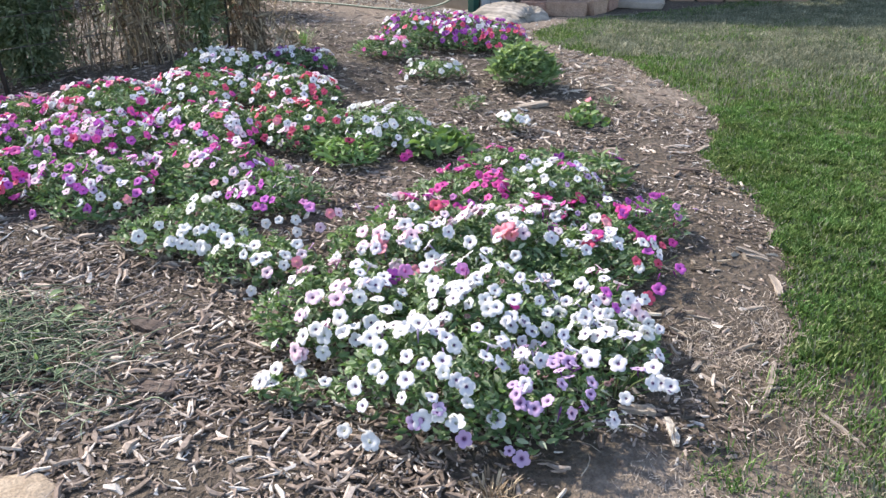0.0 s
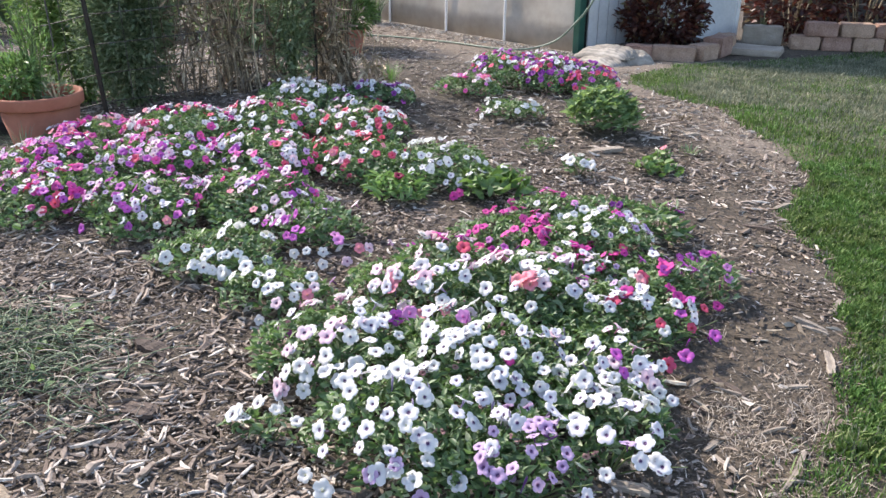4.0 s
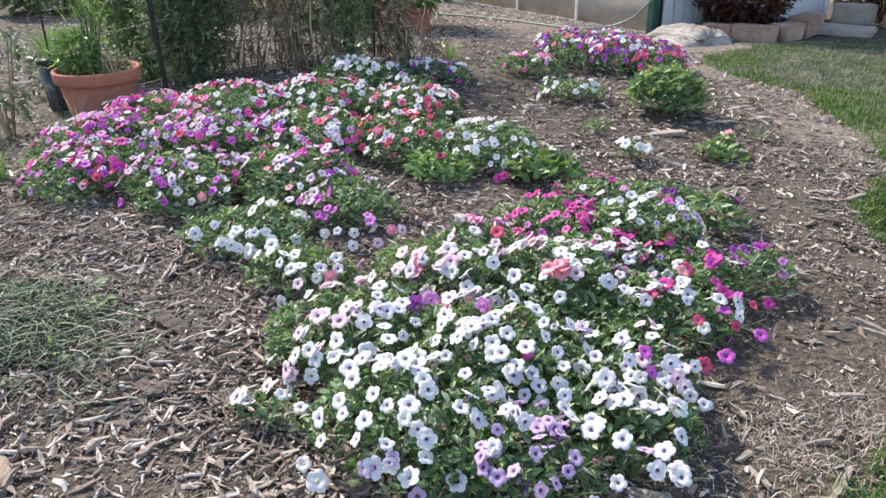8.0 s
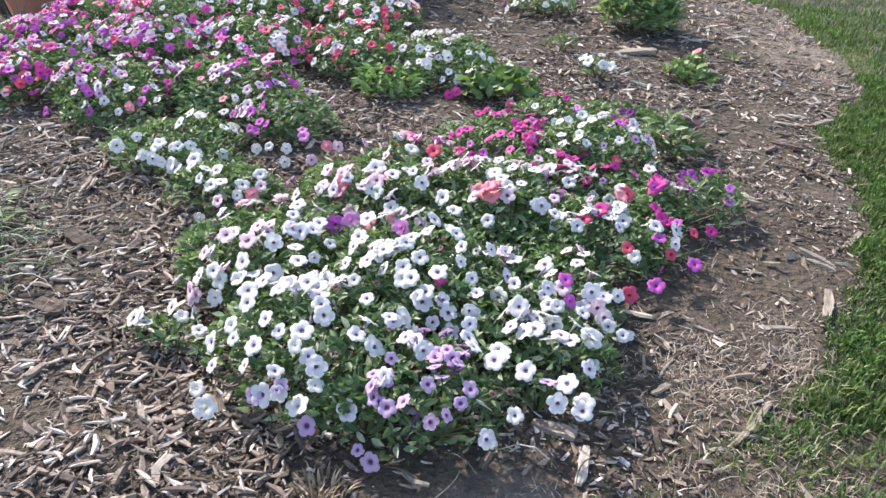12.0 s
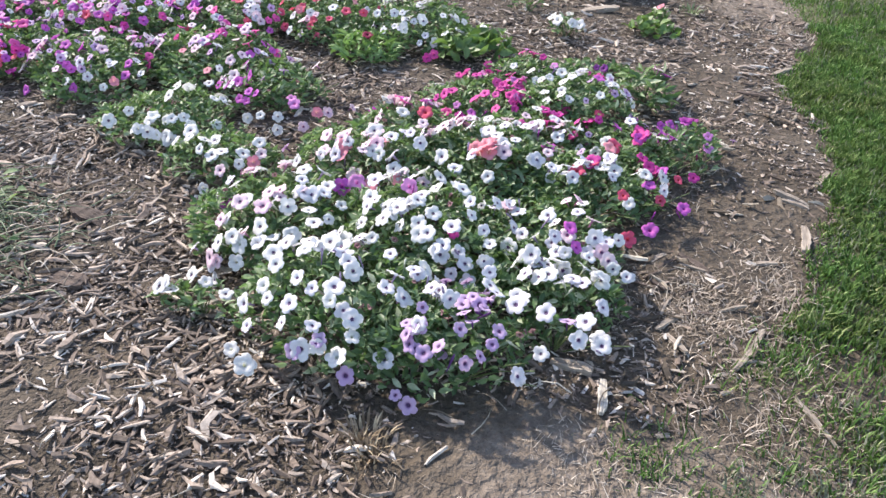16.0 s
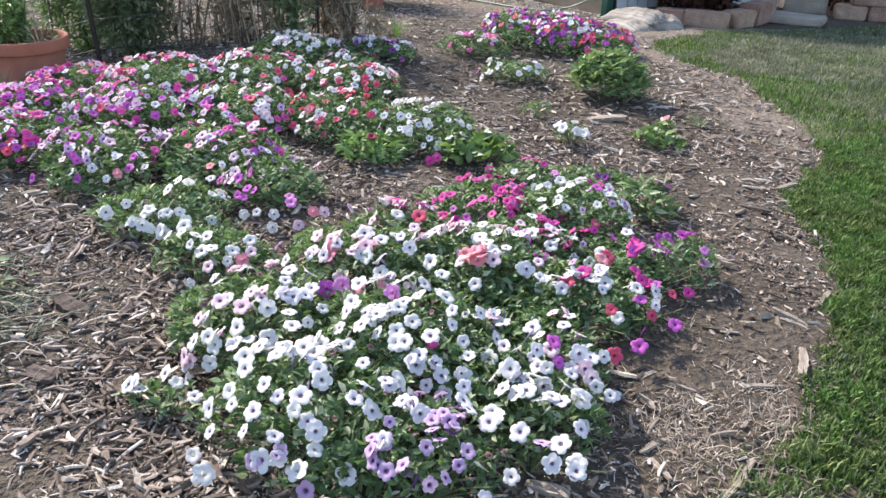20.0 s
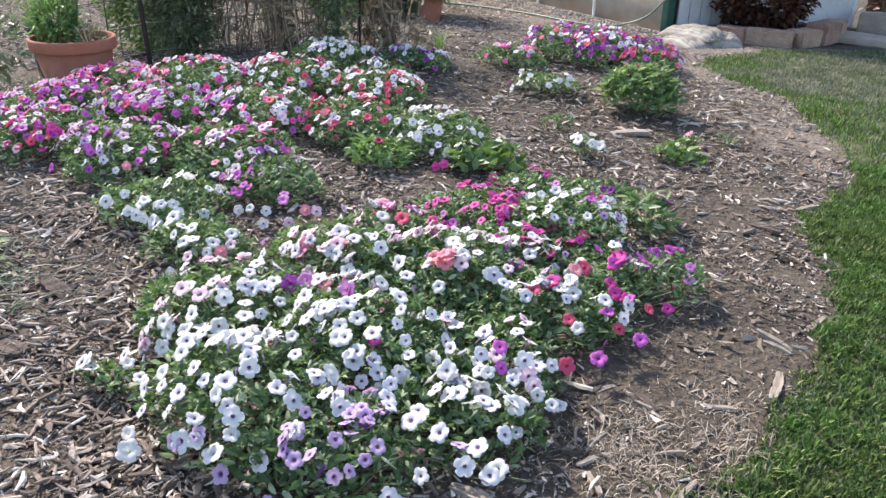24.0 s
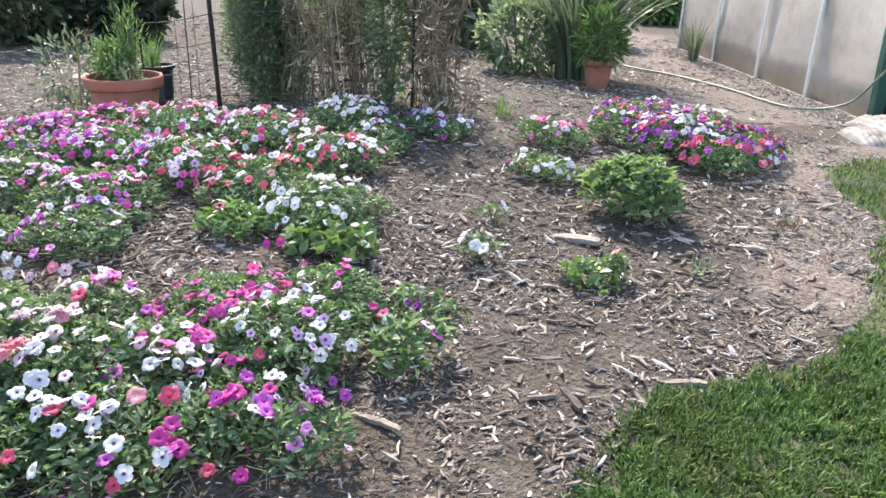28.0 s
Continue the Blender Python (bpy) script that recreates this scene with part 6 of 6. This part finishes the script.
xs, ys = scatter(20000, 0.8, 1.6, 4.2, 6.6, lambda x, y: (lawn_in(x, y) < 0.06) & patch(x, y, [(1.36, 5.05, 0.10, 0.25), (1.42, 4.45, 0.10, 0.16), (1.28, 5.55, 0.10, 0.25)]))
part("blades", blades("blades", xs, ys, 0.014, 0.004, 4.0, STRAW), parent=straw)
xs, ys = scatter(17000, 0.5, 1.5, 1.1, 2.1, lambda x, y: patch(x, y, [(0.73, 1.50, 0.09, 0.07), (0.98, 1.83, 0.11, 0.09), (1.12, 1.62, 0.12, 0.10), (0.95, 1.35, 0.2, 0.08)]))
part("green_blades", blades("green_blades", xs, ys, 0.026, 0.004, 1.2, GRASS, 0.0, 0.05), parent=straw)


def stick(x0, y0, x1, y1, wide, thick, mat, label, name="wood_splinter"):
    """A split, weathered piece of wood lying from one place to another."""
    ln = math.hypot(x1 - x0, y1 - y0)
    ob = tagged(new(name), label, "wood", "loose wood")
    mx, my = (x0 + x1) / 2, (y0 + y1) / 2
    ob.matrix_world = pose(mx, my, gz(mx, my) + thick * 0.4, rng.normal(0, 2), rng.normal(0, 6), math.degrees(math.atan2(y1 - y0, x1 - x0)))
    bm = bmesh.new()
    bmesh.ops.create_cube(bm, size=1)
    bmesh.ops.subdivide_edges(bm, edges=[e for e in bm.edges if abs((e.verts[0].co - e.verts[1].co).x) > 0.5], cuts=9)
    for v in bm.verts:
        t = v.co.x * 2
        v.co.y *= (1 - 0.35 * abs(t) ** 3) * (1 + 0.35 * noise.noise(Vector((t * 3, x0 * 9, 1 if v.co.y > 0 else 5))))
        v.co.z *= (1 - 0.4 * abs(t) ** 3) * (1 + 0.4 * noise.noise(Vector((t * 4, y0 * 9, 1 if v.co.z > 0 else 5))))
        v.co = Vector((v.co.x * ln, v.co.y * wide + 0.02 * ln * math.sin(t * 2.2 + x0), v.co.z * thick))
    part("wood", bm, mat, ob)
    return ob


stick(1.13, 2.75, 1.24, 2.69, 0.017, 0.017, WOOD_OLD, "split weathered stick lying at the lawn's edge")
stick(1.15, 2.71, 1.23, 2.665, 0.013, 0.014, WOOD_OLD, "split weathered stick lying at the lawn's edge")
stick(1.20, 2.56, 1.17, 2.40, 0.026, 0.016, WOOD_OLD, "pale splinter of wood on bare soil")
stick(1.34, 2.93, 1.28, 2.84, 0.018, 0.014, WOOD_OLD, "grey stick at the edge of the grass")
stick(0.60, 1.715, 0.592, 1.60, 0.021, 0.015, WOOD_WHITE, "white weathered chunk of wood on soil")
stick(0.47, 1.75, 0.57, 1.73, 0.030, 0.016, WOOD_OLD, "grey piece of wood under the petunias")
stick(1.04, 1.76, 1.11, 1.62, 0.010, 0.008, WOOD_OLD, "thin pale twig in dry grass")
stick(1.00, 1.99, 0.91, 1.83, 0.015, 0.014, WOOD_OLD, "grey strip of bark in dry grass")
stick(0.40, 4.44, 0.60, 4.50, 0.050, 0.024, WOOD_OLD, "pale weathered bark piece on mulch")
stick(-0.95, 2.04, -0.83, 2.00, 0.050, 0.028, WOOD_DARK, "dark chunk of bark on mulch")
stick(-0.85, 1.75, -0.73, 1.73, 0.055, 0.018, WOOD_DARK, "dark chunk of bark on mulch")
stick(0.80, 2.30, 0.88, 2.22, 0.02, 0.012, WOOD_DARK, "curl of dark bark on soil")
stick(1.05, 3.62, 1.22, 3.52, 0.022, 0.018, WOOD_DARK, "brown branch lying on mulch")
stick(0.78, 3.08, 0.95, 3.10, 0.018, 0.014, WOOD_OLD, "pale stick lying beside the petunias")
stick(1.28, 3.84, 1.38, 3.93, 0.020, 0.014, WOOD_OLD, "pale stick at the corner of the lawn")
stick(1.00, 5.70, 1.05, 5.80, 0.018, 0.012, WOOD_OLD, "forked white stick on dusty soil")
stick(1.02, 5.80, 0.99, 5.72, 0.014, 0.012, WOOD_OLD, "forked white stick on dusty soil")
stick(0.92, 4.93, 1.08, 4.98, 0.03, 0.016, WOOD_OLD, "pale splinter of wood on mulch")

for _ in range(16):
    x, y, a, ln = rng.normal(0.80, 0.08), rng.normal(2.12, 0.13), rng.uniform(0, 3.14), rng.uniform(0.05, 0.12)
    stick(x, y, x + ln * math.cos(a), y + ln * math.sin(a), rng.uniform(0.006, 0.016), 0.009, WOOD_DARK if rng.uniform() < 0.5 else WOOD_OLD, "curled piece of bark at the foot of the petunias", "bark_piece")


def stone(x, y, rx, ry, h, mat, label):
    ob = tagged(new("stone"), label, "stone", "loose stones")
    ob.matrix_world = pose(x, y, gz(x, y), 0, 0, rng.uniform(0, 90))
    bm = bmesh.new()
    bmesh.ops.create_icosphere(bm, subdivisions=4, radius=1)
    for v in bm.verts:
        q = 1 + 0.16 * noise.noise(v.co * 1.6 + Vector((x, y, 0)))
        z = max(-0.2, min(v.co.z, 0.72)) + 0.03 * noise.noise(v.co * 7)
        v.co = Vector((v.co.x * rx * q, v.co.y * ry * q, z * h))
    for f in bm.faces:
        f.smooth = True
    part("stone_body", bm, mat, ob)


stone(-0.99, 1.32, 0.11, 0.09, 0.028, STONE, "flat speckled tan stone half sunk in mulch")
stone(-5.22, 4.82, 0.22, 0.13, 0.035, CONCRETE, "large flat pale stone lying in the mulch")
stone(-2.16, 2.38, 0.10, 0.07, 0.05, CONCRETE, "flat grey stone on mulch")
stone(-2.82, 3.0, 0.11, 0.08, 0.05, CONCRETE, "flat grey stone on mulch")
stone(-0.335, 1.525, 0.014, 0.010, 0.012, GRAVEL, "small pale pebble on mulch")

# pulled weeds drying on the mulch
weeds = thing("pulled_weeds", -1.34, 1.90, gz(-1.34, 1.90), "heap of pulled green weeds wilting on the mulch", "weeds")
n = 1150
pos = rng.normal(0, 1, (n, 2)) * np.array([0.21, 0.12])
pos[:, 1] -= 0.28 * np.maximum(0, pos[:, 0])
runs = []
for k in range(n):
    a = rng.normal(0.25, 0.8) + (math.pi if rng.uniform() < 0.5 else 0)
    ln = rng.uniform(0.04, 0.17)
    b = rng.normal(0, 0.4)
    z0 = rng.uniform(0.004, 0.045) - 0.064 * pos[k, 0]
    runs.append(([(pos[k, 0] + math.cos(a + b * t) * ln * t, pos[k, 1] + math.sin(a + b * t) * ln * t, z0 + 0.02 * math.sin(3 * t)) for t in np.linspace(0, 1, 5)], 0.0024, 0.3))
tagged(part("green_blades", tubes_mesh("green_blades", runs[:850], GREEN_WEED, 3), parent=weeds), kind="stuff")
tagged(part("dry_blades", tubes_mesh("dry_blades", runs[850:], STRAW, 3), parent=weeds), kind="stuff")
q = np.concatenate([rng.normal(0, 1, (150, 2)) * np.array([0.17, 0.12]) + np.array([-0.06, 0.0]), rng.uniform(0.01, 0.04, (150, 1))], 1)
way = rng.normal(size=(150, 3)) * np.array([1, 1, 0.35])
tagged(part("wilted_leaves", leaves_mesh("wilted_leaves", q, way, np.array([0, 0, 1.0]) + rng.normal(size=(150, 3)) * 0.4, rng.uniform(0.025, 0.06, 150), 0.45, LEAF_BUSH), parent=weeds), kind="stuff")
